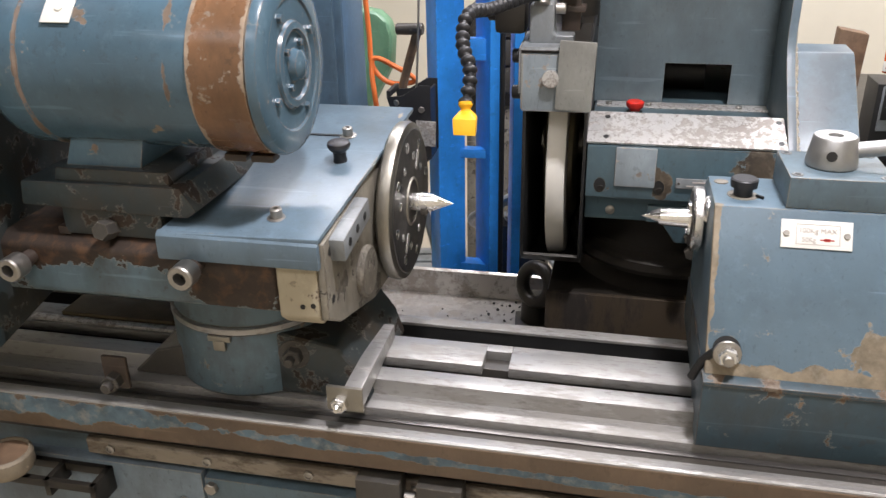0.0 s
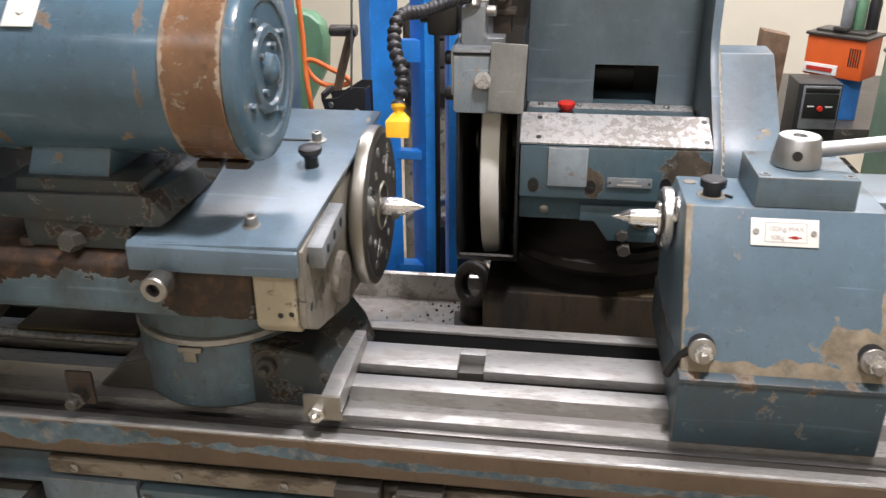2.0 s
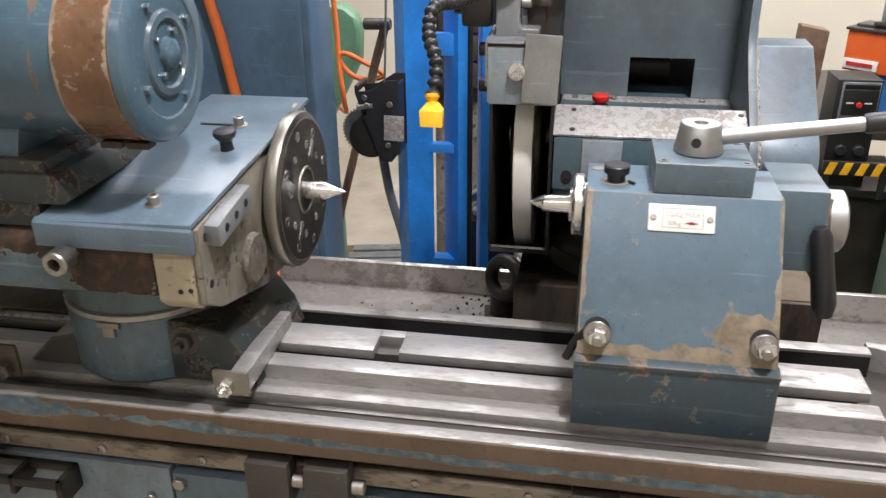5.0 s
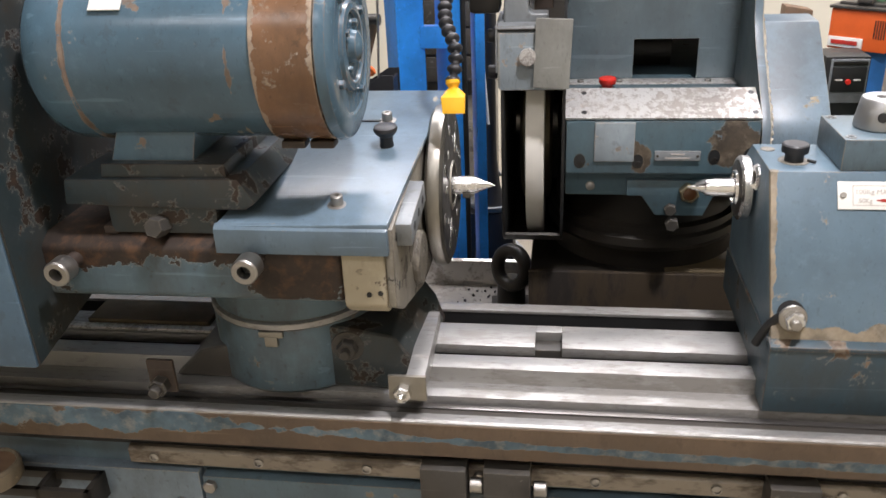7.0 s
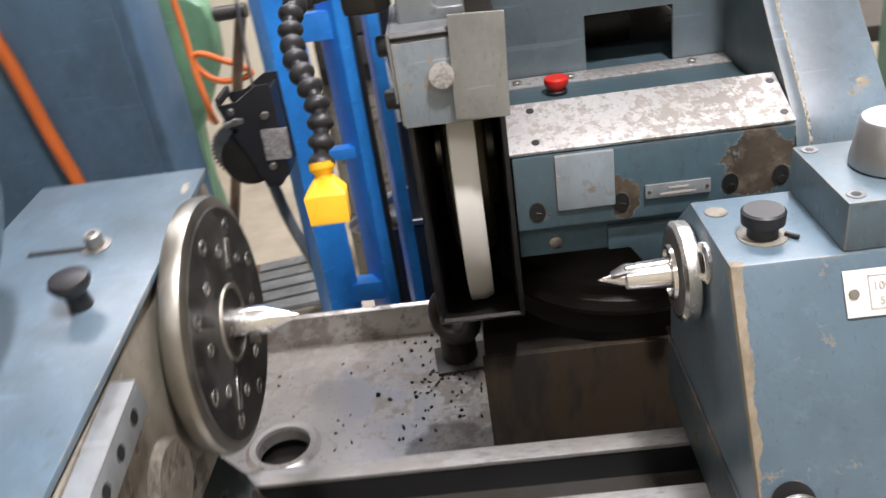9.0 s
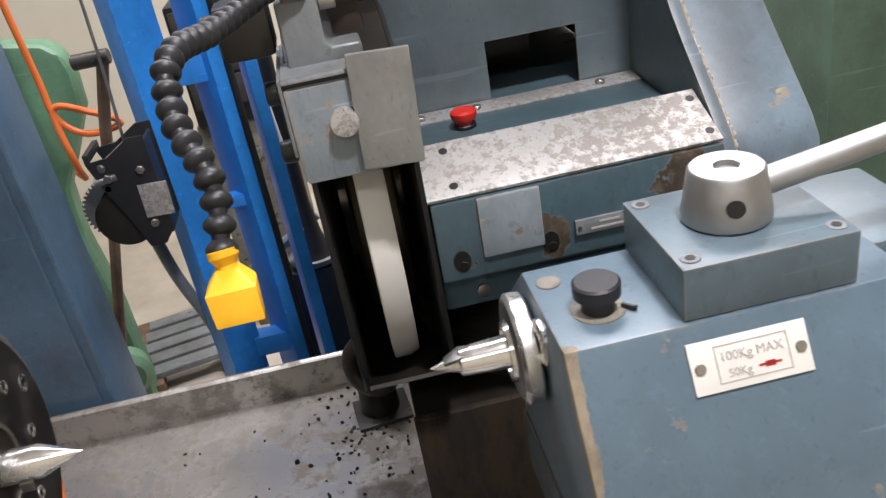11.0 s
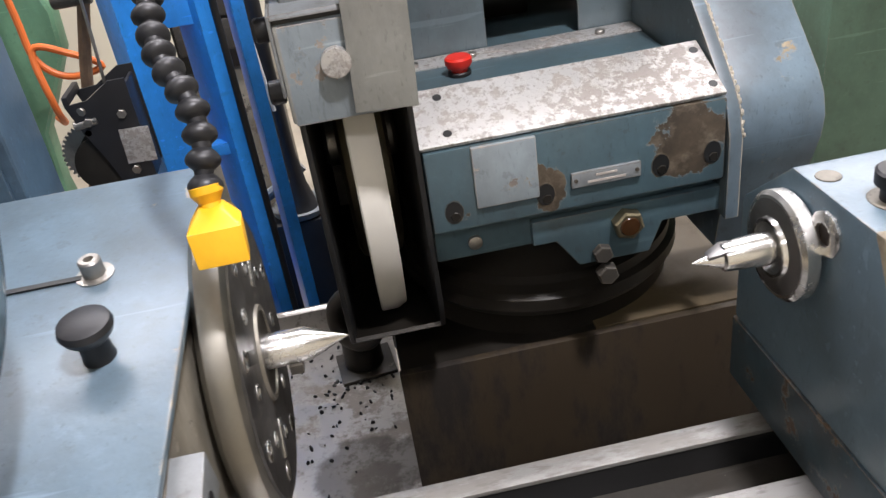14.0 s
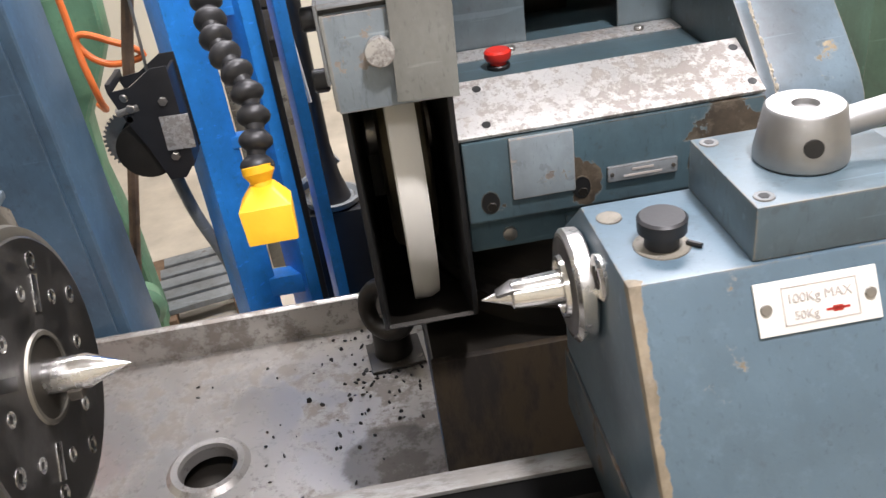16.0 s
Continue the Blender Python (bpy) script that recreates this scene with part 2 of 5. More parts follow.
M = {
    "paint": painted("blue_paint", BLUE, OCHRE, chips=0.18),
    "tail": painted("tailstock_paint", (0.104, 0.156, 0.196), (0.30, 0.245, 0.17), chips=0.05, dirt=0.16, wear=tail_wear, rough=0.30),
    "tail_low": painted("tailstock_foot_paint", (0.032, 0.060, 0.078), (0.15, 0.095, 0.058), chips=0.52, dirt=0.60),
    "head": painted("wheelhead_paint", (0.066, 0.112, 0.134), (0.085, 0.064, 0.043), chips=0.12, dirt=0.40, wear=head_wear, fleck=0.35, fleck_col=(0.30, 0.25, 0.18)),
    "patch": painted("patched_paint", (0.265, 0.312, 0.338), (0.42, 0.36, 0.31), chips=0.42, dirt=0.35),
    "panel": painted("panel_paint", (0.112, 0.148, 0.164), (0.20, 0.19, 0.17), chips=0.0, dirt=0.30, rough=0.34),
    "cover": painted("cover_paint", (0.17, 0.22, 0.262), (0.40, 0.35, 0.28), chips=0.22, dirt=0.5),
    "guardpaint": painted("guard_paint", (0.132, 0.182, 0.220), (0.36, 0.29, 0.19), chips=0.27, dirt=0.45),
    "top": painted("top_plate_paint", (0.122, 0.176, 0.222), (0.30, 0.26, 0.2), chips=0.02, dirt=0.55, rough=0.28, wear=top_wear, edge=0.25, grime=(0.06, 0.07, 0.07)),
    "motor": painted("motor_paint", (0.078, 0.140, 0.188), (0.20, 0.145, 0.105), chips=0.32, dirt=0.26, rough=0.18, wear=motor_wear, fleck=0.2),
    "rustband": painted("worn_band", (0.235, 0.122, 0.062), (0.36, 0.27, 0.19), chips=0.46, dirt=0.70, rough=0.22, wear=band_wear),
    "front": painted("table_front_paint", (0.118, 0.080, 0.051), (0.100, 0.155, 0.190), chips=0.10, dirt=0.45, wear=front_wear),
    "turret": painted("turret_paint", (0.095, 0.145, 0.175), (0.17, 0.125, 0.09), chips=0.46, dirt=0.8),
    "casting": painted("workhead_paint", (0.095, 0.145, 0.172), (0.034, 0.021, 0.013), chips=0.22, dirt=0.80, rough=0.34, wear=casting_wear, fleck=0.42, fleck_col=(0.15, 0.066, 0.025)),
    "putty": painted("putty_casting", (0.225, 0.205, 0.165), (0.09, 0.078, 0.06), chips=0.60, dirt=0.85, rough=0.45),
    "cream": painted("cream_filler", (0.40, 0.35, 0.25), (0.20, 0.15, 0.10), fleck=0.3, chips=0.70, dirt=0.8, rough=0.5),
    # Grease-dark paint; its tone also serves as shade on the guard box end.
    "greasy": painted("greasy_shade_paint", (0.026, 0.038, 0.042), (0.034, 0.021, 0.013), fleck=0.30, fleck_col=(0.09, 0.048, 0.026), chips=0.62, dirt=0.95, rough=0.30),
    "rust": painted("rusty_iron", (0.042, 0.029, 0.022), (0.095, 0.055, 0.032), chips=0.35, dirt=0.5, rough=0.5),
    "dark": painted("oily_iron", (0.050, 0.046, 0.040), (0.085, 0.072, 0.055), chips=0.35, dirt=0.5, rough=0.38),
    "black": plain("black_sheet", (0.012, 0.012, 0.012), 0.45),
    "soot": plain("sooty_steel", (0.022, 0.019, 0.015), 0.42, 0.3, 0.5, 8, 0.4),
    "smear": scuffed("smeared_cover", (0.036, 0.025, 0.014), (0.007, 0.005, 0.004), 7, 0.5, 0.52, 0.0, (1.4, 1, 0.45)),
    "steel": scuffed("machined_steel", (0.37, 0.362, 0.348), (0.255, 0.240, 0.220), 48, 0.55, 0.34, 0.66, (0.30, 1, 1)),
    "railsteel": scuffed("worn_rail", (0.27, 0.235, 0.19), (0.10, 0.075, 0.052), 26, 0.5, 0.40, 0.45, (0.4, 1, 1)),
    "filler": painted("bare_filler", (0.31, 0.255, 0.18), (0.12, 0.09, 0.065), chips=0.25, dirt=0.5, rough=0.5),
    "way": metal("oiled_way", (0.20, 0.19, 0.18), 0.25, 0.6, (0.15, 1, 1)),
    "plate": scuffed("scuffed_plate", (0.64, 0.63, 0.61), (0.27, 0.235, 0.205), 95, 0.62),
    "tray": scuffed("tray_steel", (0.47, 0.45, 0.42), (0.19, 0.165, 0.138), 20, 0.58, 0.27, 0.70, blotch=tray_patch),
    "chrome": metal("polished_steel", (0.74, 0.73, 0.71), 0.13, 0.18, (1, 1, 1), scale=20, bump=0.05),
    "fpface": metal("faceplate_face", (0.17, 0.165, 0.16), 0.30, 0.45, (1, 1, 1), scale=18, bump=0.1),
    "fprim": metal("faceplate_rim", (0.30, 0.285, 0.25), 0.30, 0.45, (1, 1, 1), (0.16, 0.13, 0.09), 9, bump=0.08),
    "alu": metal("cast_aluminium", (0.40, 0.40, 0.395), 0.40, 0.12, bump=0.12),
    "bolt": metal("steel_bolt", (0.40, 0.38, 0.35), 0.34, 0.4),
    "stone": plain("abrasive_stone", (0.74, 0.71, 0.64), 0.9, 0, 0.06, 9, 0.5),
    "white": plain("label_white", (0.72, 0.71, 0.66), 0.45, 0, 0.08),
    "ink": plain("label_ink", (0.50, 0.45, 0.41), 0.6),
    "redink": plain("red_ink", (0.42, 0.03, 0.02), 0.5),
    "red": plain("red_plastic", (0.62, 0.025, 0.015), 0.35, 0, 0.1),
    "yellow": plain("yellow_plastic", (0.80, 0.43, 0.015), 0.42, 0, 0.10, 30),
    "rubber": plain("black_plastic", (0.016, 0.016, 0.018), 0.46, 0, 0.2, 30),
    "grey": painted("grey_sheet", (0.270, 0.272, 0.246), (0.32, 0.31, 0.28), chips=0.10, dirt=0.4, rough=0.42),
    "castgrey": painted("grey_bracket", (0.22, 0.24, 0.25), (0.15, 0.13, 0.11), chips=0.2, dirt=0.5),
    "pressblue": painted("bright_blue_paint", (0.034, 0.300, 0.88), (0.02, 0.06, 0.17), chips=0.0, dirt=0.22, rough=0.34),
    "cabinet": painted("cabinet_blue", (0.085, 0.148, 0.215), (0.15, 0.2, 0.25), chips=0.05, dirt=0.30, rough=0.30),
    "green": painted("machine_green", (0.13, 0.27, 0.16), (0.3, 0.33, 0.28), chips=0.08, dirt=0.25, rough=0.4),
    "locker": painted("locker_green", (0.085, 0.150, 0.105), (0.2, 0.2, 0.16), chips=0.06, dirt=0.3, rough=0.38),
    "orange": plain("orange_paint", (0.62, 0.105, 0.02), 0.4, 0, 0.1),
    "cable": plain("orange_cable", (0.66, 0.15, 0.03), 0.45, 0, 0.1),
    "concrete": plain("concrete", (0.46, 0.41, 0.33), 0.75, 0, 0.28, 3, 0.3),
    "wall": plain("cream_wall", (0.70, 0.66, 0.55), 0.8, 0, 0.05, 2, 0.1),
    "ceil": plain("white_ceiling", (0.72, 0.71, 0.68), 0.85, 0, 0.05, 2, 0.1),
    "wood": plain("rough_wood", (0.16, 0.10, 0.06), 0.7, 0, 0.4, 20, 0.4),
    "brass": metal("stained_brass_sheet", (0.090, 0.066, 0.034), 0.55, 0.75, (1, 1, 1), (0.03, 0.022, 0.012), 9, metallic=0.1),
    "glass": plain("amber_sight", (0.045, 0.020, 0.008), 0.12),
    "brassnut": metal("dull_brass", (0.30, 0.26, 0.17), 0.34, 0.5),
    "bead": plain("putty_bead", (0.46, 0.41, 0.33), 0.6, 0, 0.3, 60, 0.4),
    "lamp": plain("lamp_tube", (1.0, 0.97, 0.92), 0.5, emit=6.0),
    "bluebox": plain("blue_carton", (0.03, 0.16, 0.45), 0.5),
}


# ---- mesh helpers (all in metres from the spindle axis) ----
def bm_new():
    return bmesh.new()


def soften(bm, w, seg=2):
    edges = [e for e in bm.edges if len(e.link_faces) == 2 and e.calc_face_angle(0) > 0.6]
    if w > 0 and edges:
        bmesh.ops.bevel(bm, geom=edges, offset=w, segments=seg, affect="EDGES", profile=0.6, clamp_overlap=True)
    return bm


def box(x0, x1, y0, y1, z0, z1, bev=0.002, seg=2):
    bm = bm_new()
    bmesh.ops.create_cube(bm, size=1, matrix=Matrix.Translation(((x0 + x1) / 2, (y0 + y1) / 2, (z0 + z1) / 2)) @ Matrix.Diagonal((x1 - x0, y1 - y0, z1 - z0, 1)))
    return soften(bm, bev, seg)


def prism(profile, axis, lo, hi, bev=0.002, seg=2):
    """A closed outline of pairs, drawn in the plane across axis, and pulled from lo to hi along it."""
    def at(p, s):
        return {"x": (s, p[0], p[1]), "y": (p[0], s, p[1]), "z": (p[0], p[1], s)}[axis]
    bm = bm_new()
    a = [bm.verts.new(at(p, lo)) for p in profile]
    b = [bm.verts.new(at(p, hi)) for p in profile]
    n = len(profile)
    bm.faces.new(a[::-1])
    bm.faces.new(b)
    for i in range(n):
        bm.faces.new((a[i], a[(i + 1) % n], b[(i + 1) % n], b[i]))
    bmesh.ops.recalc_face_normals(bm, faces=bm.faces)
    return soften(bm, bev, seg)


def hull8(front, back, bev=0.002):
    """A block from four front and four back corners in the same order."""
    bm = bm_new()
    a = [bm.verts.new(p) for p in front]
    b = [bm.verts.new(p) for p in back]
    bm.faces.new(a)
    bm.faces.new(b[::-1])
    for i in range(4):
        bm.faces.new((a[i], b[i], b[(i + 1) % 4], a[(i + 1) % 4]))
    bmesh.ops.recalc_face_normals(bm, faces=bm.faces)
    return soften(bm, bev)


def lathe(profile, base, along, seg=32, smooth=True):
    """Turned shape: pairs (distance along the axis, radius) from base in the direction along."""
    along = Vector(along).normalized()
    side = along.orthogonal().normalized()
    up = along.cross(side)
    bm = bm_new()
    rings = []
    for d, r in profile:
        c = Vector(base) + along * d
        rings.append([bm.verts.new(c + (side * math.cos(k * math.tau / seg) + up * math.sin(k * math.tau / seg)) * max(r, 1e-5)) for k in range(seg)])
    for a, b in zip(rings, rings[1:]):
        for k in range(seg):
            bm.faces.new((a[k], a[(k + 1) % seg], b[(k + 1) % seg], b[k]))
    bm.faces.new(rings[0][::-1])
    bm.faces.new(rings[-1])
    bmesh.ops.recalc_face_normals(bm, faces=bm.faces)
    return bm


def rod(p0, p1, r, seg=16, c=0.15):
    p0, p1 = Vector(p0), Vector(p1)
    n = (p1 - p0).length
    e = min(r * c, n * 0.2)
    return lathe([(0, r - e), (e, r), (n - e, r), (n, r - e)], p0, p1 - p0, seg)


def hexnut(base, along, r, h):
    return lathe([(0, r), (h * 0.85, r), (h, r * 0.86)], base, along, 6)


def sweep(points, r, seg=10):
    """A round bar through points, smoothed."""
    pts = [Vector(p) for p in points]
    fine = []
    for i in range(len(pts) - 1):
        p0, p1, p2, p3 = pts[max(i - 1, 0)], pts[i], pts[i + 1], pts[min(i + 2, len(pts) - 1)]
        for k in range(6):
            t = k / 6
            fine.append(0.5 * (2 * p1 + (p2 - p0) * t + (2 * p0 - 5 * p1 + 4 * p2 - p3) * t * t + (3 * p1 - p0 - 3 * p2 + p3) * t ** 3))
    fine.append(pts[-1])
    bm = bm_new()
    rings, side = [], None
    for i, p in enumerate(fine):
        d = (fine[min(i + 1, len(fine) - 1)] - fine[max(i - 1, 0)]).normalized()
        side = d.orthogonal().normalized() if side is None else (side - d * side.dot(d)).normalized()
        up = d.cross(side)
        rings.append([bm.verts.new(p + (side * math.cos(k * math.tau / seg) + up * math.sin(k * math.tau / seg)) * r) for k in range(seg)])
    for a, b in zip(rings, rings[1:]):
        for k in range(seg):
            bm.faces.new((a[k], a[(k + 1) % seg], b[(k + 1) % seg], b[k]))
    bm.faces.new(rings[0][::-1])
    bm.faces.new(rings[-1])
    return bm


def ring(c, along, r_in, r_out, h, seg=36):
    return lathe_open([(0, r_in), (0, r_out), (h * 0.8, r_out), (h, r_out - h * 0.2), (h, r_in)], c, along, seg)


def lathe_open(profile, base, along, seg=32):
    """A turned ring: the outline closes on itself and leaves the middle free."""
    along = Vector(along).normalized()
    side = along.orthogonal().normalized()
    up = along.cross(side)
    bm = bm_new()
    rings = [[bm.verts.new(Vector(base) + along * d + (side * math.cos(k * math.tau / seg) + up * math.sin(k * math.tau / seg)) * r) for k in range(seg)] for d, r in profile]
    for a, b in zip(rings, rings[1:] + rings[:1]):
        for k in range(seg):
            bm.faces.new((a[k], a[(k + 1) % seg], b[(k + 1) % seg], b[k]))
    bmesh.ops.recalc_face_normals(bm, faces=bm.faces)
    return bm


def join(*bms):
    out = bm_new()
    for b in bms:
        me = bpy.data.meshes.new("tmp")
        b.to_mesh(me)
        out.from_mesh(me)
        bpy.data.meshes.remove(me)
        b.free()
    return out


def turned(bm, m):
    bmesh.ops.transform(bm, matrix=m, verts=bm.verts)
    return bm


def thing(name, origin, label, category, group="", kind=""):
    ob = tagged(new(name), label, category, group, kind)
    ob.location = (origin[0], origin[1], origin[2] + Z0)
    return ob


def home(ob):
    while ob.parent:
        ob = ob.parent
    return Vector((ob.location.x, ob.location.y, ob.location.z - Z0))


def part(name, bm, material, parent=None, label=""):
    me = bpy.data.meshes.new(name)
    if parent is not None:
        bmesh.ops.translate(bm, vec=-home(parent), verts=bm.verts)
    bm.to_mesh(me)
    bm.free()
    for p in me.polygons:
        p.use_smooth = True
    me.set_sharp_from_angle(angle=radians(34))
    me.materials.append(M[material])
    ob = new(name, me)
    ob.parent = parent
    if label:
        ob["label"] = label
    return ob


def structure(name, bm, material, label, category):
    ob = part(name, bm, material)
    ob.location.z = Z0
    return tagged(ob, label, category, kind="structure")


F = -Z0  # the floor, seen from the spindle

# ---- the workshop ----
structure("floor", box(-3.5, 4.0, -3.0, 3.6, F - 0.1, F, 0), "concrete", "worn pale concrete workshop floor", "floor")
structure("wall_north", box(-3.5, 4.0, 3.6, 3.75, F, 2.1, 0), "wall", "cream painted workshop wall", "wall")
# South, west, east walls and ceiling, out of view, close the room for bounce.
structure("wall_south", box(-3.5, 4.0, -3.15, -3.0, F, 2.1, 0), "wall", "cream painted workshop wall", "wall")
structure("wall_west", box(-3.65, -3.5, -3.15, 3.75, F, 2.1, 0), "wall", "cream painted workshop wall", "wall")
structure("wall_east", box(4.0, 4.15, -3.15, 3.75, F, 2.1, 0), "wall", "cream painted workshop wall", "wall")
structure("ceiling", box(-3.65, 4.15, -3.15, 3.75, 2.1, 2.2, 0), "ceil", "unseen white workshop ceiling", "ceiling")


# Unseen fixture, added to go with each area lamp of the list.
def added_ceiling_light(x, y, z, power, sx, sy):
    o = thing("added_ceiling_light", (x, y, 2.02), "unseen ceiling light with two tubes, added over its area lamp", "ceiling light", "ceiling lights")
    part("housing", box(x - sx / 2, x + sx / 2, y - sy / 2, y + sy / 2, 2.03, 2.1, 0.004), "white", o)
    for dy in (-0.05, 0.05):
        part("tube", rod((x - sx / 2 + 0.03, y + dy, 2.0), (x + sx / 2 - 0.03, y + dy, 2.0), 0.013), "lamp", o, "glowing white tube")


for lamp_row in LAMPS:
    added_ceiling_light(*lamp_row)

# ---- machine base ----
base = thing("grinder_bed", (0, -0.1, F), "blue painted cast bed of the cylindrical grinder", "machine bed")
part("bed", box(-1.45, 1.15, -0.195, 0.055, F, -0.262, 0.004), "paint", base)
part("front_panel", box(-1.30, -0.30, -0.212, -0.193, -0.75, -0.318, 0.004), "cover", base, "pale blue front panel")
part("front_panel", box(-0.296, 0.95, -0.214, -0.193, -0.75, -0.322, 0.004), "paint", base, "dark blue cover plate")
part("bolt", hexnut((-0.285, -0.214, -0.335), (0, -1, 0), 0.009, 0.008), "bolt", base)
part("bolt", hexnut((-0.33, -0.213, -0.365), (0, -1, 0), 0.006, 0.006), "bolt", base)
part("slide_base", box(0.106, 0.60, 0.26, 1.25, F, -0.252, 0.004), "soot", base, "sooty slide base below the wheelhead")
part("slide_front", box(0.104, 0.602, 0.252, 0.262, -0.60, -0.249, 0.002), "smear", base, "sooty brown-smeared front cover")
part("dark_rail", box(-1.2, 0.9, 0.056, 0.075, -0.56, -0.27, 0.003), "dark", base)
part("brass_sheet", box(0.33, 0.600, 0.264, 0.70, -0.252, -0.2485, 0.001), "brass", base, "stained brass-coloured slide cover")
# oil cup and its bracket on the front
cup = part("oil_cup", lathe([(0, 0.03), (0.006, 0.034), (0.024, 0.034), (0.028, 0.031), (0.028, 0.029), (0.020, 0.028), (0.020, 0.0)], (-0.553, -0.255, -0.313), (0, 0, 1), 32), "filler", base, "round cream oil cup with brown oil")
part("oil", lathe([(0, 0.028), (0.002, 0.028)], (-0.553, -0.255, -0.291), (0, 0, 1), 32), "wood", cup)
part("bracket", join(box(-0.58, -0.430, -0.256, -0.248, -0.336, -0.324, 0.001), box(-0.58, -0.430, -0.220, -0.212, -0.336, -0.324, 0.001), box(-0.438, -0.430, -0.256, -0.212, -0.362, -0.324, 0.001), box(-0.505, -0.497, -0.256, -0.212, -0.350, -0.324, 0.001)), "soot", base, "black angle bracket")
part("valve_knob", lathe([(0, 0.005), (0.012, 0.005), (0.014, 0.0085), (0.026, 0.0095), (0.034, 0.006), (0.036, 0.0)], (0.126, -0.27, -0.315), (0, 0, 1), 20), "brass", base, "small brass knob")

# ---- swarf tray ----
tray = thing("swarf_tray", (-0.4, 0.4, -0.56), "wet steel swarf tray with a drain hole, strewn with black chips", "tray")


def tray_floor():
    bm = bm_new()
    x0, x1, y0, y1, z = -1.15, 0.104, 0.075, 0.765, -0.54
    cx, cy, r, n = -0.245, 0.467, 0.043, 32
    hole = [bm.verts.new((cx + r * math.cos(math.tau * k / n), cy + r * math.sin(math.tau * k / n), z)) for k in range(n)]
    low = [bm.verts.new((v.co.x, v.co.y, z - 0.02)) for v in hole]
    out = []
    for k in range(n):
        a = math.tau * k / n
        dx, dy = math.cos(a), math.sin(a)
        s = min((x1 - cx) / dx if dx > 1e-6 else (x0 - cx) / dx if dx < -1e-6 else 9, (y1 - cy) / dy if dy > 1e-6 else (y0 - cy) / dy if dy < -1e-6 else 9)
        out.append(bm.verts.new((cx + dx * s, cy + dy * s, z)))
    for k in range(n):
        j = (k + 1) % n
        a, b = out[k].co, out[j].co
        if abs(a.x - b.x) > 1e-6 and abs(a.y - b.y) > 1e-6:
            c = bm.verts.new((x1 if max(a.x, b.x) > x1 - 1e-4 else x0, y1 if max(a.y, b.y) > y1 - 1e-4 else y0, z))
            bm.faces.new((hole[k], out[k], c, out[j], hole[j]))
        else:
            bm.faces.new((hole[k], out[k], out[j], hole[j]))
        bm.faces.new((hole[k], hole[j], low[j], low[k]))
    return bm


part("tray_floor", tray_floor(), "tray", tray)
# Black box added so that the drain hole looks dark.
part("drain_sump", box(-0.33, -0.225, 0.40, 0.56, -0.68, -0.585, 0.004), "soot", tray, "black box added below the drain to darken the hole")
part("drain_rim", lathe_open([(0, 0.043), (0.006, 0.045), (0.007, 0.055), (0.0, 0.063)], (-0.245, 0.467, -0.540), (0, 0, 1), 40), "tray", tray, "raised drain rim")
part("rear_lip", prism([(0.755, -0.545), (0.755, -0.478), (0.762, -0.474), (0.772, -0.478), (0.772, -0.60), (0.765, -0.60)], "x", -1.15, 0.12, 0.001), "tray", tray)
part("side_lip", box(-1.16, -1.15, 0.075, 0.77, -0.56, -0.47, 0.002), "tray", tray)
part("end_pan", box(0.605, 1.02, 0.08, 0.755, -0.545, -0.538, 0.002), "tray", tray)
part("rear_lip", box(0.605, 1.03, 0.755, 0.77, -0.56, -0.475, 0.002), "tray", tray)
part("side_lip", hull8([(0.90, 0.08, -0.475), (0.915, 0.08, -0.475), (0.915, 0.08, -0.56), (0.90, 0.08, -0.56)], [(1.02, 0.77, -0.475), (1.035, 0.77, -0.475), (1.035, 0.77, -0.56), (1.02, 0.77, -0.56)], 0.002), "tray", tray)


def chips():
    rnd = random.Random(4)
    bm = bm_new()
    for i in range(165):
        near_wheel = i < 120
        x = rnd.gauss(0.03, 0.06) if near_wheel else rnd.uniform(-0.30, 0.10)
        y = rnd.gauss(0.62, 0.08) if near_wheel else rnd.uniform(0.25, 0.72)
        if x > 0.098 or y > 0.74 or y < 0.1 or (x + 0.245) ** 2 + (y - 0.467) ** 2 < 0.0045:
            continue
        s = rnd.uniform(0.0015, 0.0042) * (1.5 if rnd.random() < 0.15 else 1)
        m = Matrix.Translation((x, y, -0.54 + s * 0.3)) @ Euler((rnd.uniform(0, 3), rnd.uniform(0, 3), rnd.uniform(0, 6))).to_matrix().to_4x4() @ Matrix.Diagonal((s * rnd.uniform(0.8, 1.8), s, s * 0.6, 1))
        bmesh.ops.create_icosphere(bm, subdivisions=1, radius=1, matrix=m)
    return bm


swarf = part("swarf_chips", chips(), "black")
swarf.location.z = Z0
tagged(swarf, "black oily grinding chips scattered on the tray", "swarf", kind="stuff")

# ---- drain fitting under the guard ----
elbow = thing("drain_fitting", (0.05, 0.65, -0.54), "black drain pipe with an open ring mouth on a square foot", "pipe fitting")
part("foot_plate", turned(box(-0.046, 0.046, -0.040, 0.040, 0.0, 0.007, 0.002), pose(0.052, 0.655, -0.540, 0, 0, 6)), "dark", elbow, "oily square foot plate")
part("collar", lathe([(0, 0.031), (0.003, 0.033), (0.050, 0.031), (0.062, 0.026)], (0.050, 0.660, -0.534), (0, 0, 1), 28), "soot", elbow)
part("ring_mouth", turned(lathe_open([(0.016 * math.sin(k * math.tau / 12), 0.040 + 0.015 * math.cos(k * math.tau / 12)) for k in range(12)], (0, 0, 0), (0, 1, 0), 36), Matrix.Translation((0.051, 0.650, -0.440)) @ pose(0, 0, 0, -14, 0, -38)), "soot", elbow, "black ring mouth")

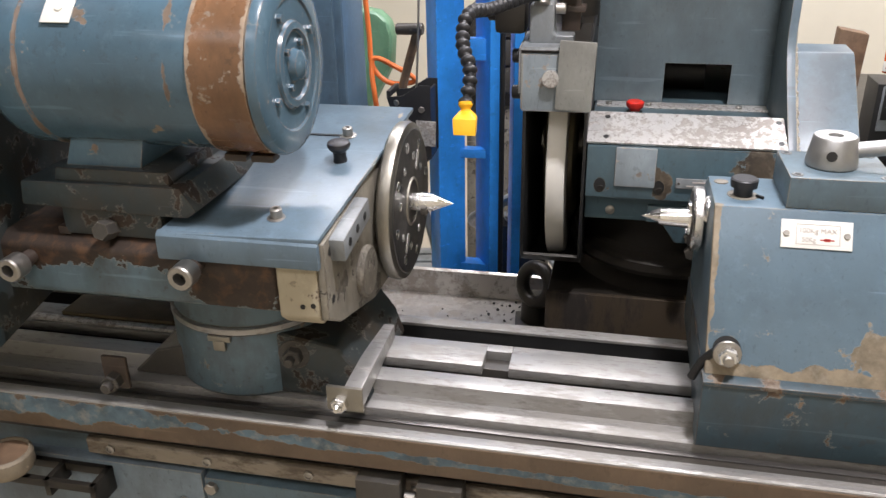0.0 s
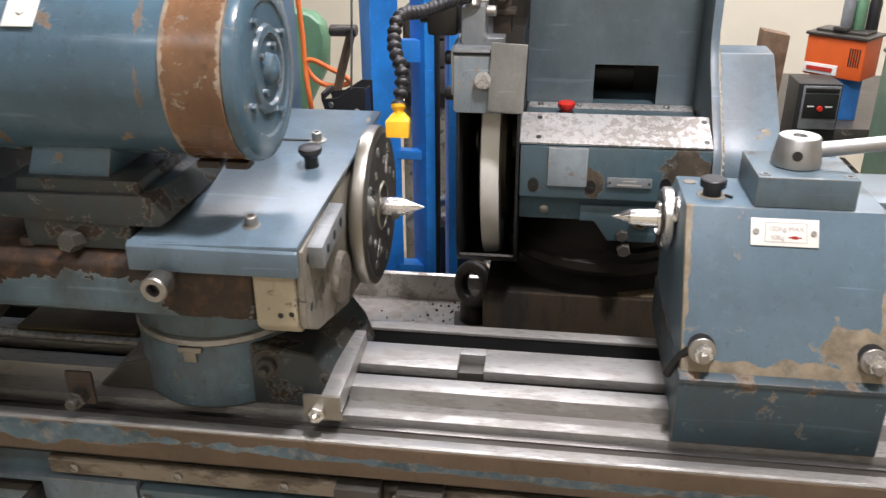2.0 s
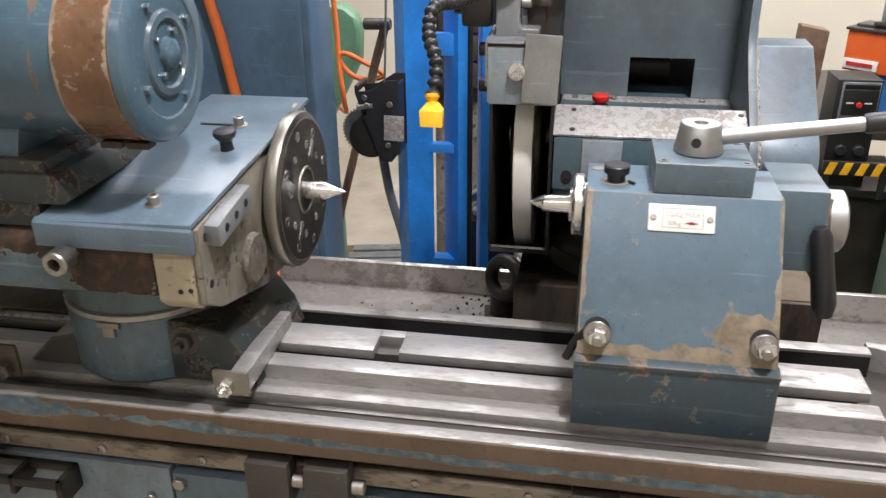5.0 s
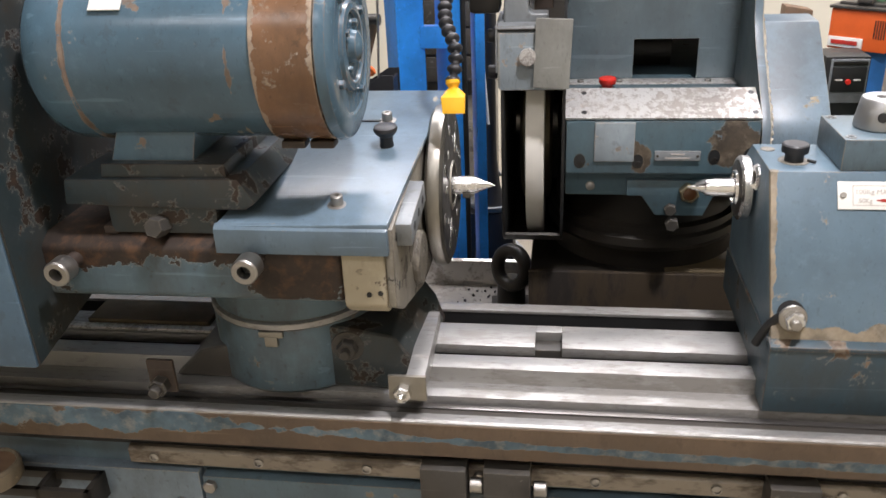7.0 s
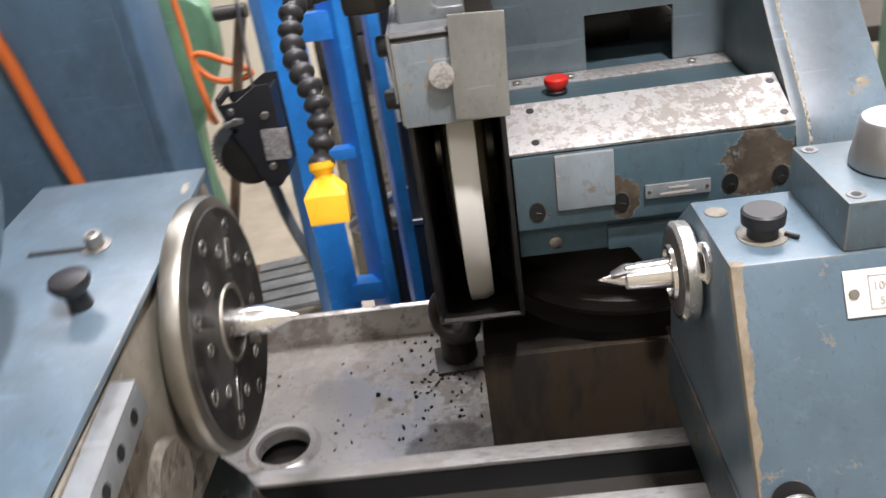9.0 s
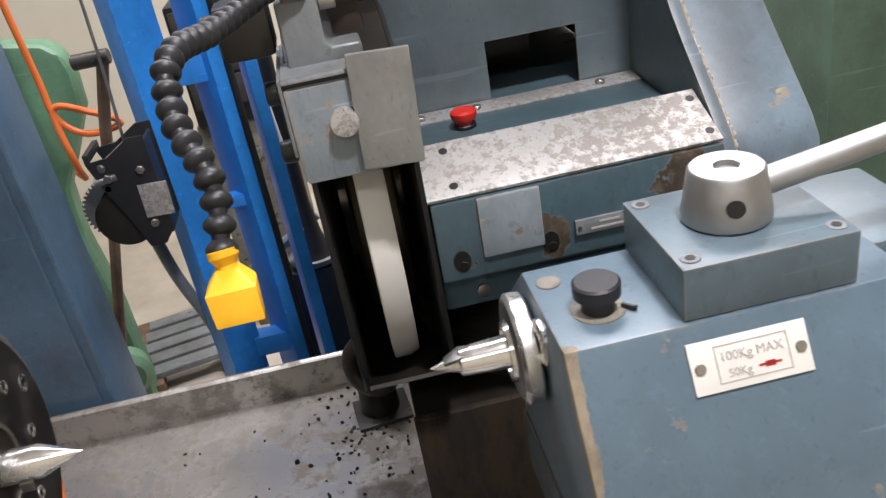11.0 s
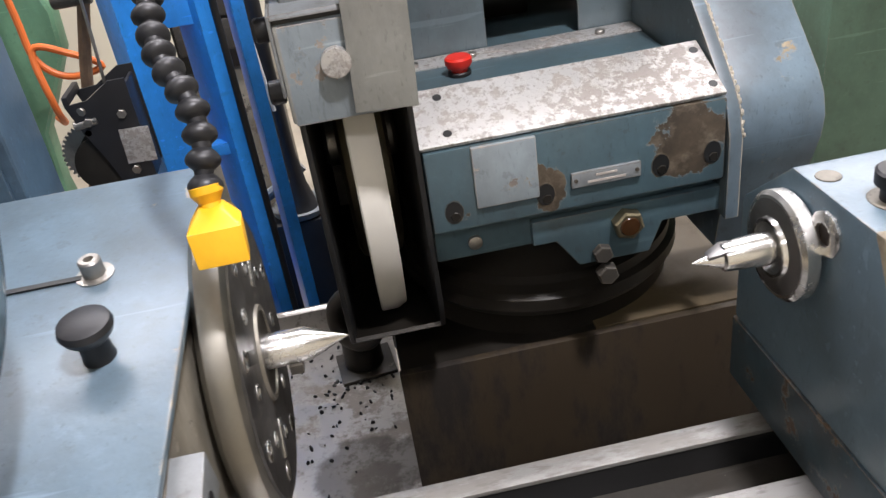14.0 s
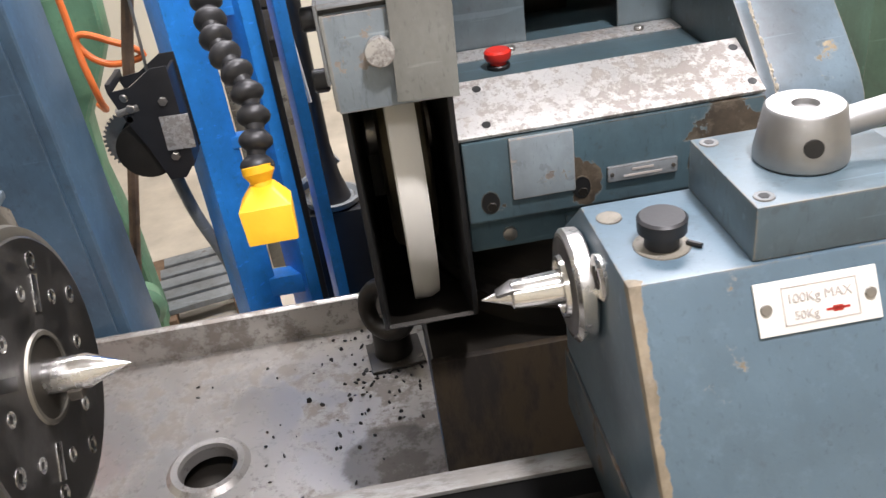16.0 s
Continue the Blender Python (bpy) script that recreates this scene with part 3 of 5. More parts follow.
# ---- wheelhead ----
head = thing("wheelhead", (0.29, 0.3, 0.007), "dark blue-grey wheelhead casting with chipped paint", "wheelhead")
part("body", prism([(0.203, 0.0255), (0.203, -0.056), (0.222, -0.060), (0.222, -0.098), (0.30, -0.105), (0.85, -0.105), (0.85, 0.0285), (0.262, 0.0285), (0.215, 0.0255)], "x", 0.161, 0.441, 0.003), "head", head)
part("face_block", box(0.203, 0.262, 0.1995, 0.206, -0.036, 0.0245, 0.002), "patch", head, "pale chipped raised pad")
for bx, bz in ((0.182, -0.036), (0.268, -0.036), (0.378, -0.029), (0.428, -0.026)):
    rec = part("bolt_recess", turned(lathe_open([(0.0010, 0.0078), (0.0002, 0.0084), (0.0002, 0.0090), (0.0014, 0.0094), (0.003, 0.0094), (0.003, 0.0078)], (0, 0, 0), (0, 1, 0), 24), Matrix.Translation((bx, 0.2024, bz)) @ Matrix.Diagonal((1, 1, 1.35, 1))), "head", head)
    part("pocket", turned(lathe([(0, 0.0082), (0.001, 0.0082)], (0, 0, 0), (0, 1, 0), 24), Matrix.Translation((bx, 0.2021, bz)) @ Matrix.Diagonal((1, 1, 1.35, 1))), "black", rec)
    # Bolt disc set low; it also stands for the pocket's lit crescent.
    part("bolt_head", lathe([(0, 0.0050), (0.0006, 0.0044)], (bx + 0.001, 0.2020, bz - 0.0045), (0, -1, 0), 6), "soot", rec)
part("plug", lathe([(0, 0.007), (0.004, 0.007), (0.005, 0.004)], (0.200, 0.222, -0.082), (0, -1, 0), 16), "bolt", head)
part("lower_lug", prism([(0.255, -0.096), (0.278, -0.096), (0.300, -0.128), (0.372, -0.128), (0.385, -0.096), (0.452, -0.096), (0.452, -0.07), (0.255, -0.07)], "y", 0.214, 0.26, 0.002), "head", head)
sight = part("sight_glass", hexnut((0.348, 0.214, -0.088), (0, -1, 0), 0.0155, 0.012), "brassnut", head, "brass-coloured oil sight glass")
part("lens", lathe([(0, 0.0105), (0.002, 0.009), (0.003, 0.0)], (0.348, 0.2025, -0.088), (0, -1, 0), 20), "glass", sight)
part("bolt", hexnut((0.322, 0.212, -0.116), (0, -1, 0), 0.010, 0.008), "dark", head)
part("bolt", hexnut((0.326, 0.214, -0.140), (0, -1, 0), 0.011, 0.012), "dark", head)
nplate = part("name_plate", box(0.292, 0.358, 0.199, 0.203, -0.034, -0.019, 0.001), "castgrey", head, "small worn metal name plate")
for i, w in enumerate((0.020, 0.036)):
    part("text_bar", box(0.325 - w / 2, 0.325 + w / 2, 0.1984, 0.1992, -0.0245 - i * 0.006, -0.0225 - i * 0.006, 0), "ink", nplate)
for sx in (0.296, 0.354):
    part("screw", lathe([(0, 0.0022), (0.0012, 0.0018)], (sx, 0.1992, -0.0265), (0, -1, 0), 12), "dark", nplate)
# sloping cover plate
sl = math.atan2(0.028, 0.067)
cover_m = Matrix.Translation((0.30, 0.2385, 0.0428)) @ pose(0, 0, 0, math.degrees(sl), 0, 0)
part("cover_plate", turned(box(-0.143, 0.1405, -0.0365, 0.0365, -0.002, 0.002, 0.0008), cover_m), "plate", head, "scuffed bare steel cover plate")
for sx in (-0.113, 0.1325):
    for sy in (-0.0235, 0.0235):
        part("screw_hole", turned(lathe([(0, 0.0042), (0.0006, 0.0042)], (sx, sy, 0.0018), (0, 0, 1), 16), cover_m), "black", head)
part("cover_support", prism([(0.255, 0.026), (0.268, 0.0512), (0.278, 0.026)], "x", 0.165, 0.438, 0), "head", head)
part("top_ledge", box(0.162, 0.441, 0.286, 0.4455, 0.0262, 0.0298, 0.0015), "head", head)
part("ledge_strip", box(0.165, 0.441, 0.408, 0.4440, 0.0298, 0.0318, 0.0006), "plate", head, "bright worn strip")
for sx in (0.185, 0.250, 0.396):
    part("screw", join(rod((sx, 0.420, 0.0318), (sx, 0.420, 0.0363), 0.0055, 12), lathe([(0, 0.0025), (0.0006, 0.0025)], (sx, 0.420, 0.0361), (0, 0, 1), 6)), "bolt", head)
button = part("stop_button", lathe([(0, 0.009), (0.008, 0.009), (0.009, 0.0125), (0.013, 0.0145), (0.018, 0.0145), (0.020, 0.012), (0.020, 0)], (0.228, 0.376, 0.0300), (0, 0, 1), 24), "red", head, "red mushroom stop button")
part("collar", rod((0.228, 0.376, 0.0296), (0.228, 0.376, 0.0345), 0.0125, 20), "black", button)
# belt housing with its window
part("housing_front", prism([(0.159, 0.0300), (0.2735, 0.0300), (0.2735, 0.0980), (0.3800, 0.0980), (0.3800, 0.0300), (0.4445, 0.0300), (0.4445, 0.62), (0.159, 0.62)], "y", 0.446, 0.451, 0.0008), "panel", head, "grey-blue sheet metal front with a square opening")
part("housing_side", box(0.159, 0.163, 0.4512, 0.85, 0.030, 0.62, 0.001), "panel", head)
part("housing_side", box(0.438, 0.442, 0.4512, 0.85, 0.030, 0.62, 0.001), "panel", head)
part("housing_back", box(0.163, 0.438, 0.84, 0.85, 0.030, 0.62, 0.001), "soot", head)
part("housing_top", box(0.159, 0.442, 0.446, 0.85, 0.6202, 0.625, 0.001), "panel", head)
part("pulley", lathe([(0, 0.046), (0.012, 0.046), (0.018, 0.040), (0.024, 0.046), (0.10, 0.046)], (0.25, 0.600, 0.055), (1, 0, 0), 32), "soot", head, "dark grooved pulley")
part("drive_shaft", rod((0.17, 0.560, 0.095), (0.43, 0.560, 0.095), 0.018, 20), "dark", head)
FLANGE = [(0.2015, -0.10), (0.2015, -0.016), (0.209, 0.0107), (0.222, 0.028), (0.252, 0.056), (0.29, 0.0896), (0.325, 0.122), (0.343, 0.146), (0.350, 0.170), (0.350, 0.62)]
part("housing_fin", prism(FLANGE + [(0.446, 0.62), (0.446, -0.10)], "x", 0.4428, 0.4545, 0.0012), "panel", head, "upright flange")
part("flange_edge", prism([(y - 0.003, z + 0.001) for y, z in FLANGE] + [(y + 0.002, z) for y, z in FLANGE[::-1]], "x", 0.4422, 0.4550, 0.0008), "guardpaint", head, "worn pale flange edge")


def crack():
    """A broken bead of filler along the joint of flange and guard."""
    rnd = random.Random(11)
    bms = []
    for (y0, z0), (y1, z1) in zip(FLANGE[1:7], FLANGE[2:8]):
        n = max(2, int(math.hypot(y1 - y0, z1 - z0) / 0.004))
        for k in range(n):
            f = (k + rnd.random()) / n
            r = rnd.uniform(0.0012, 0.0026)
            bm = bm_new()
            bmesh.ops.create_icosphere(bm, subdivisions=1, radius=1, matrix=Matrix.Translation((0.4560 + rnd.uniform(-0.0006, 0.0016), y0 + (y1 - y0) * f - 0.001, z0 + (z1 - z0) * f)) @ Matrix.Diagonal((r, r, r * rnd.uniform(1.0, 2.2), 1)))
            bms.append(bm)
    return join(*bms)


part("cracked_seam", join(crack(), prism([(y - 0.0012, z + 0.0006) for y, z in FLANGE[:9]] + [(y + 0.003, z) for y, z in FLANGE[8::-1]], "x", 0.4548, 0.4563, 0)), "bead", head, "cracked filler seam")
part("pulley_guard", prism([(0.410, 0.142), (0.352, 0.140), (0.325, 0.118), (0.29, 0.0860), (0.252, 0.052), (0.224, 0.026), (0.211, 0.008), (0.2055, -0.012), (0.208, -0.034), (0.217, -0.058), (0.230, -0.090), (0.245, -0.160), (0.410, -0.160)], "x", 0.4552, 0.5400, 0.0015), "guardpaint", head, "pale blue sheet metal pulley guard")
part("motor_shell", lathe([(0, 0.13), (0.01, 0.15), (0.25, 0.15), (0.26, 0.13)], (0.66, 0.95, 0.36), (-1, 0, 0), 40), "black", head)
part("swivel_base", lathe([(0, 0.160), (0.010, 0.167), (0.024, 0.167), (0.028, 0.160), (0.040, 0.160), (0.045, 0.152), (0.10, 0.152)], (0.300, 0.405, -0.205), (0, 0, 1), 64), "soot", head, "dark round swivel base")
part("swivel_foot", lathe([(0, 0.165), (0.045, 0.165), (0.05, 0.160)], (0.305, 0.44, -0.252), (0, 0, 1), 56), "soot", head)

# ---- wheel guard and wheel ----
guard = thing("wheel_guard", (0.11, 0.4, -0.2), "black-lined wheel guard with pale blue front", "wheel guard")
side = [(0.204, 0.158), (0.204, -0.135), (0.214, -0.165), (0.24, -0.185), (0.45, -0.255), (0.60, -0.21), (0.655, -0.06), (0.62, 0.12), (0.52, 0.19), (0.30, 0.185)]
part("side_plate", prism(side, "x", 0.0635, 0.0685, 0.001), "black", guard, "black oily side plate")
part("side_plate", prism(side, "x", 0.1545, 0.1595, 0.001), "black", guard)


def guard_band():
    bms = []
    pts = side[2:] + side[:1]
    for (y0, z0), (y1, z1) in zip(pts, pts[1:]):
        n = Vector((0, z1 - z0, y0 - y1)).normalized() * 0.004
        bms.append(hull8([(0.0685, y0, z0), (0.1545, y0, z0), (0.1545, y1, z1), (0.0685, y1, z1)], [(0.0685, y0 - n.y, z0 - n.z), (0.1545, y0 - n.y, z0 - n.z), (0.1545, y1 - n.y, z1 - n.z), (0.0685, y1 - n.y, z1 - n.z)], 0))
    return join(*bms)


part("rim_band", guard_band(), "soot", guard)
part("front_hood", prism([(0.198, 0.074), (0.198, 0.1565), (0.203, 0.1585), (0.30, 0.162), (0.30, 0.158), (0.206, 0.1545), (0.203, 0.074)], "x", 0.0625, 0.158, 0.001), "patch", guard, "pale blue chipped front hood")
part("hood_side", box(0.060, 0.0645, 0.198, 0.30, 0.076, 0.158, 0.002), "grey", guard)
part("hood_rail", join(prism([(0.196, 0.1625), (0.198, 0.1665), (0.30, 0.172), (0.30, 0.168)], "x", 0.060, 0.116, 0.0006), prism([(0.196, 0.100), (0.196, 0.1665), (0.30, 0.172), (0.30, 0.100)], "x", 0.0570, 0.0600, 0.001)), "castgrey", guard, "worn bare edge of the hood frame")
part("hood_slot", prism([(0.2015, 0.1575), (0.2015, 0.1630), (0.30, 0.168), (0.30, 0.1615)], "x", 0.0602, 0.130, 0), "black", guard)
part("shutter_plate", turned(box(-0.026, 0.026, -0.003, 0.003, -0.049, 0.049, 0.0015), Matrix.Translation((0.1395, 0.190, 0.1285)) @ pose(0, 0, 0, -3, 2, -4)), "grey", guard, "loose grey sheet metal shutter")
part("clamp_knob", lathe([(0, 0.0115), (0.006, 0.0125), (0.010, 0.012), (0.011, 0.0)], (0.104, 0.198, 0.124), (0, -1, 0), 28), "plate", guard, "round pale clamp screw")
for kz in (0.092, 0.146):
    part("hinge_knob", rod((0.043, 0.240, kz), (0.0565, 0.240, kz), 0.0105, 16), "rubber", guard, "black knurled knob")
part("dresser_bracket", prism([(0.068, 0.165), (0.132, 0.167), (0.132, 0.179), (0.108, 0.179), (0.103, 0.184), (0.103, 0.224), (0.068, 0.222)], "y", 0.225, 0.262, 0.004, 3), "castgrey", guard, "grey cast dresser bracket")
part("bracket_pin", rod((0.103, 0.244, 0.214), (0.118, 0.244, 0.214), 0.008, 14), "bolt", guard)
part("valve_body", join(box(0.016, 0.062, 0.232, 0.275, 0.178, 0.226, 0.008), rod((0.004, 0.253, 0.206), (0.018, 0.253, 0.206), 0.012, 14)), "soot", guard, "black coolant valve")
part("valve_stem", join(box(0.110, 0.138, 0.275, 0.31, 0.165, 0.30, 0.004), rod((0.124, 0.275, 0.235), (0.124, 0.255, 0.235), 0.011, 12), box(0.104, 0.145, 0.268, 0.30, 0.205, 0.214, 0.002)), "rust", guard, "brown greasy valve stem")
part("pump_motor", lathe([(0, 0.030), (0.004, 0.034), (0.30, 0.034), (0.31, 0.028)], (0.128, 0.385, 0.165), (0, 0, 1), 32), "soot", guard, "dark upright motor")

wheel = thing("grinding_wheel", (0.113, 0.42, -0.033), "pale grey abrasive grinding wheel in its guard", "grinding wheel")
part("abrasive", lathe_open([(0, 0.08), (0, 0.1985), (0.0015, 0.200), (0.0185, 0.200), (0.0285, 0.1950), (0.0290, 0.08)], (0.0990, 0.42, -0.033), (1, 0, 0), 96), "stone", wheel)
part("flange", lathe([(0, 0.03), (0.0, 0.125), (0.004, 0.135), (0.011, 0.138)], (0.0880, 0.42, -0.033), (1, 0, 0), 64), "brassnut", wheel, "brown stained clamp flange")
part("flange", lathe([(0, 0.138), (0.007, 0.135), (0.011, 0.125), (0.011, 0.03)], (0.1280, 0.42, -0.033), (1, 0, 0), 64), "brassnut", wheel)
part("spindle", rod((0.072, 0.42, -0.033), (0.1525, 0.42, -0.033), 0.03, 24), "bolt", wheel)

# ---- coolant hose ----
hose = thing("coolant_hose", (0.03, -0.06, 0.13), "black segmented coolant hose with a yellow flat nozzle", "coolant hose")
HP = [Vector(p) for p in ((0.085, 0.235, 0.236), (0.066, 0.190, 0.237), (0.045, 0.140, 0.234), (0.030, 0.095, 0.233), (0.018, 0.052, 0.238), (0.0135, 0.026, 0.236), (0.0112, 0.0120, 0.226), (0.0128, 0.0035, 0.2155), (0.0143, -0.010, 0.209), (0.0185, -0.019, 0.201), (0.0265, -0.032, 0.192), (0.0300, -0.040, 0.180), (0.0300, -0.050, 0.168), (0.0275, -0.0600, 0.1510), (0.0270, -0.0640, 0.1400))]


def along_path(step):
    out, want, run = [HP[0]], step, 0.0
    for a, b in zip(HP, HP[1:]):
        n = (b - a).length
        while run + n >= want:
            out.append(a.lerp(b, (want - run) / n))
            want += step
        run += n
    return out


hp = along_path(0.0132)
for a, b in zip(hp, hp[1:]):
    d = (b - a).normalized()
    part("segment", lathe([(-0.0010, 0.0044), (0.0010, 0.0068), (0.0032, 0.0086), (0.0052, 0.0091), (0.0072, 0.0086), (0.0088, 0.0070), (0.0102, 0.0052), (0.0132, 0.0046)], a, d, 20), "rubber", hose)
part("hose_union", rod((0.085, 0.225, 0.220), (0.085, 0.238, 0.240), 0.011, 16), "bolt", hose)


def nozzle():
    """Ball socket, waist and a flat flared mouth with a hollow in its front face."""
    neck = lathe([(0, 0.0062), (0.0012, 0.0084), (0.0050, 0.0086), (0.0080, 0.0066), (0.0100, 0.0055), (0.0125, 0.0058)], (0.0275, -0.0600, 0.1530), (0.08, -0.35, -1), 24)
    roof = hull8([(0.0225, -0.071, 0.1435), (0.0345, -0.071, 0.1435), (0.0345, -0.061, 0.1435), (0.0225, -0.061, 0.1435)], [(0.0160, -0.083, 0.1370), (0.0432, -0.082, 0.1370), (0.0425, -0.065, 0.1370), (0.0165, -0.066, 0.1370)], 0.0012)
    mouth = hull8([(0.0160, -0.083, 0.1372), (0.0432, -0.082, 0.1372), (0.0425, -0.065, 0.1372), (0.0165, -0.066, 0.1372)], [(0.0180, -0.0880, 0.1195), (0.0438, -0.0875, 0.1195), (0.0430, -0.075, 0.1195), (0.0188, -0.075, 0.1195)], 0)
    front = min(mouth.faces, key=lambda f: f.calc_center_median().y)
    hub = bmesh.ops.poke(mouth, faces=[front])["verts"][0]
    hub.co += Vector((0.001, 0.0022, -0.003))
    return join(neck, roof, soften(mouth, 0.0009))


noz = part("nozzle", nozzle(), "yellow", hose, "yellow plastic flat nozzle")

# ---- the table that travels ----
table = thing("grinder_table", (0, -0.1, -0.247), "travelling grinder table with machined tee slots", "machine table")
X0, X1 = -1.25, 0.74
part("table_body", prism([(-0.236, -0.247), (-0.236, -0.202), (-0.186, -0.214), (-0.186, -0.232), (0.046, -0.232), (0.046, -0.262), (-0.19, -0.262)], "x", X0, X1 + 0.06, 0.001), "dark", table)
part("front_apron", prism([(-0.2405, -0.2475), (-0.2405, -0.2035), (-0.238, -0.2005), (-0.234, -0.2005), (-0.234, -0.2475)], "x", X0, X1 + 0.06, 0.0006), "front", table, "blue apron worn to brown metal")
part("edge_strip", prism([(-0.2395, -0.2005), (-0.237, -0.1985), (-0.222, -0.2000), (-0.222, -0.2060), (-0.2395, -0.2060)], "x", X0, X1 + 0.06, 0.0004), "steel", table, "bright front edge")
for y, z in ((-0.218, -0.2085), (-0.206, -0.2110), (-0.195, -0.2085)):
    part("way_strip", box(X0, X1 + 0.05, y - 0.0045, y + 0.0045, z - 0.012, z, 0.001), "way", table)
part("front_ledge", box(X0, 0.665, -0.186, -0.152, -0.235, -0.2005, 0.0012), "steel", table, "machined lower ledge")
part("middle_rail", box(X0, 0.664, -0.156, -0.1265, -0.235, -0.1785, 0.0018), "steel", table, "machined middle rail")
part("rear_rail", join(box(X0, 0.055, -0.104, -0.049, -0.192, -0.1780, 0.0018), box(0.0885, 0.663, -0.104, -0.049, -0.192, -0.1780, 0.0018), box(0.0549, 0.0886, -0.066, -0.049, -0.192, -0.1781, 0.001)), "steel", table, "machined rear rail with a tee nut notch")
part("rail_web", box(X0, 0.655, -0.090, -0.055, -0.235, -0.191, 0.001), "dark", table)
part("rear_guard", box(X0, 0.70, 0.020, 0.038, -0.262, -0.2010, 0.001), "black", table)
part("rear_strip", box(X0, 0.70, 0.019, 0.040, -0.2008, -0.1960, 0.001), "steel", table, "steel strip along the rear gutter")
part("gutter_end", prism([(0.70, 0.04), (0.735, 0.03), (0.765, -0.01), (0.80, -0.20), (0.815, -0.20), (0.785, 0.0), (0.745, 0.048), (0.70, 0.054)], "z", -0.262, -0.196, 0.002), "steel", table, "curved gutter wall")
rail = part("dog_rail", prism([(-0.214, -0.305), (-0.214, -0.285), (-0.210, -0.281), (-0.19, -0.281), (-0.19, -0.305)], "x", -0.46, 0.75, 0.0006), "railsteel", table, "worn trip dog rail with screws")
for k in range(8):
    part("screw", lathe([(0, 0.0062), (0.003, 0.0062), (0.004, 0.004), (0.002, 0.0035), (0.002, 0)], (-0.425 + 0.139 * k, -0.214, -0.294), (0, -1, 0), 16), "bolt", rail)
part("under_rail", box(X0, 0.78, -0.205, -0.19, -0.282, -0.262, 0.001), "black", table)
for k, x in enumerate((-0.075, 0.0, 0.32)):
    dog = part("trip_dog", box(x, x + 0.055, -0.247, -0.2145, -0.330, -0.2625, 0.003), "dark", table, "dark steel trip dog")
    part("dog_bolt", rod((x + 0.058, -0.236, -0.290), (x + 0.074, -0.236, -0.290), 0.009, 14), "bolt", dog)
part("slot_cover", box(-0.56, -0.385, -0.085, -0.030, -0.1778, -0.1690, 0.002), "brass", table, "oily brown slot cover")
part("scuffed_strip", box(-0.60, -0.375, -0.100, -0.087, -0.1778, -0.1735, 0.001), "plate", table, "scuffed bare strip")
MOVERS = [table]

# ---- workhead ----
wh = thing("workhead", (-0.085, -0.1, -0.037), "workhead casting with worn blue paint, rust and cream filler", "workhead")
part("casting", prism([(-0.262, -0.032), (-0.262, 0.024), (-0.245, 0.035), (0.075, 0.035), (0.075, -0.05), (-0.20, -0.05), (-0.245, -0.042)], "x", -0.475, -0.140, 0.006, 3), "casting", wh, "rusty blue casting")
part("nose_front", prism([(-0.262, -0.038), (-0.262, 0.046), (-0.20, 0.046), (-0.20, -0.05), (-0.25, -0.05)], "x", -0.1395, -0.0925, 0.004), "cream", wh, "cream filler patch")
part("nose_side", prism([(-0.262, -0.038), (-0.262, 0.050), (0.085, 0.0945), (0.105, 0.080), (0.110, -0.03), (0.06, -0.105), (-0.10, -0.095), (-0.225, -0.060)], "x", -0.0925, -0.083, 0.003), "putty", wh, "bare putty-coloured end face")
part("nose_body", prism([(-0.20, -0.05), (-0.20, 0.050), (0.085, 0.088), (0.100, 0.075), (0.100, -0.03), (0.05, -0.095)], "x", -0.21, -0.0925, 0.003), "casting", wh)
part("side_block", turned(box(-0.010, 0.010, -0.047, 0.047, -0.013, 0.013, 0.0015), Matrix.Translation((-0.077, -0.198, 0.043)) @ pose(0, 0, 0, 8, 0, 0)), "castgrey", wh, "steel stop block with three screw holes")
for k in range(3):
    part("hole", lathe([(0, 0.005), (0.0006, 0.005)], (-0.0672, -0.225 + 0.027 * k, 0.0395 + 0.0038 * k), (1, 0, 0), 16), "black", wh)
part("boss", lathe([(0, 0.032), (0.005, 0.032), (0.008, 0.029), (0.008, 0)], (-0.0835, -0.135, -0.040), (1, 0, 0), 32), "putty", wh, "round boss cap")
for y, z in ((-0.246, -0.02), (-0.246, 0.036), (-0.10, -0.075)):
    part("hole", lathe([(0, 0.005), (0.0006, 0.005)], (-0.0832, y, z), (1, 0, 0), 16), "black", wh)
for x, z in ((-0.10, 0.030), (-0.10, -0.022), (-0.112, -0.024)):
    part("hole", lathe([(0, 0.003), (0.0006, 0.003)], (x, -0.2622, z), (0, -1, 0), 12), "black", wh)
top = part("top_plate", hull8([(-0.268, -0.268, 0.0475), (-0.0865, -0.268, 0.0520), (-0.0715, 0.082, 0.0985), (-0.215, 0.082, 0.0985)], [(-0.268, -0.268, 0.0535), (-0.0865, -0.268, 0.0580), (-0.0715, 0.082, 0.1045), (-0.215, 0.082, 0.1045)], 0.0015), "top", wh, "glossy blue top plate")
part("plate_edge", prism([(-0.271, 0.024), (-0.271, 0.051), (-0.264, 0.0565), (-0.262, 0.024)], "x", -0.268, -0.0870, 0.002), "top", wh)
for x, y, z in ((-0.147, -0.226, 0.0605), (-0.133, -0.018, 0.0900)):
    b = part("cap_screw", lathe([(0, 0.011), (0.002, 0.011), (0.0025, 0.0065), (0.012, 0.0065), (0.013, 0.0055), (0.013, 0.003), (0.009, 0.003), (0.009, 0)], (x, y, z), (0, -0.12, 1), 20), "bolt", wh)
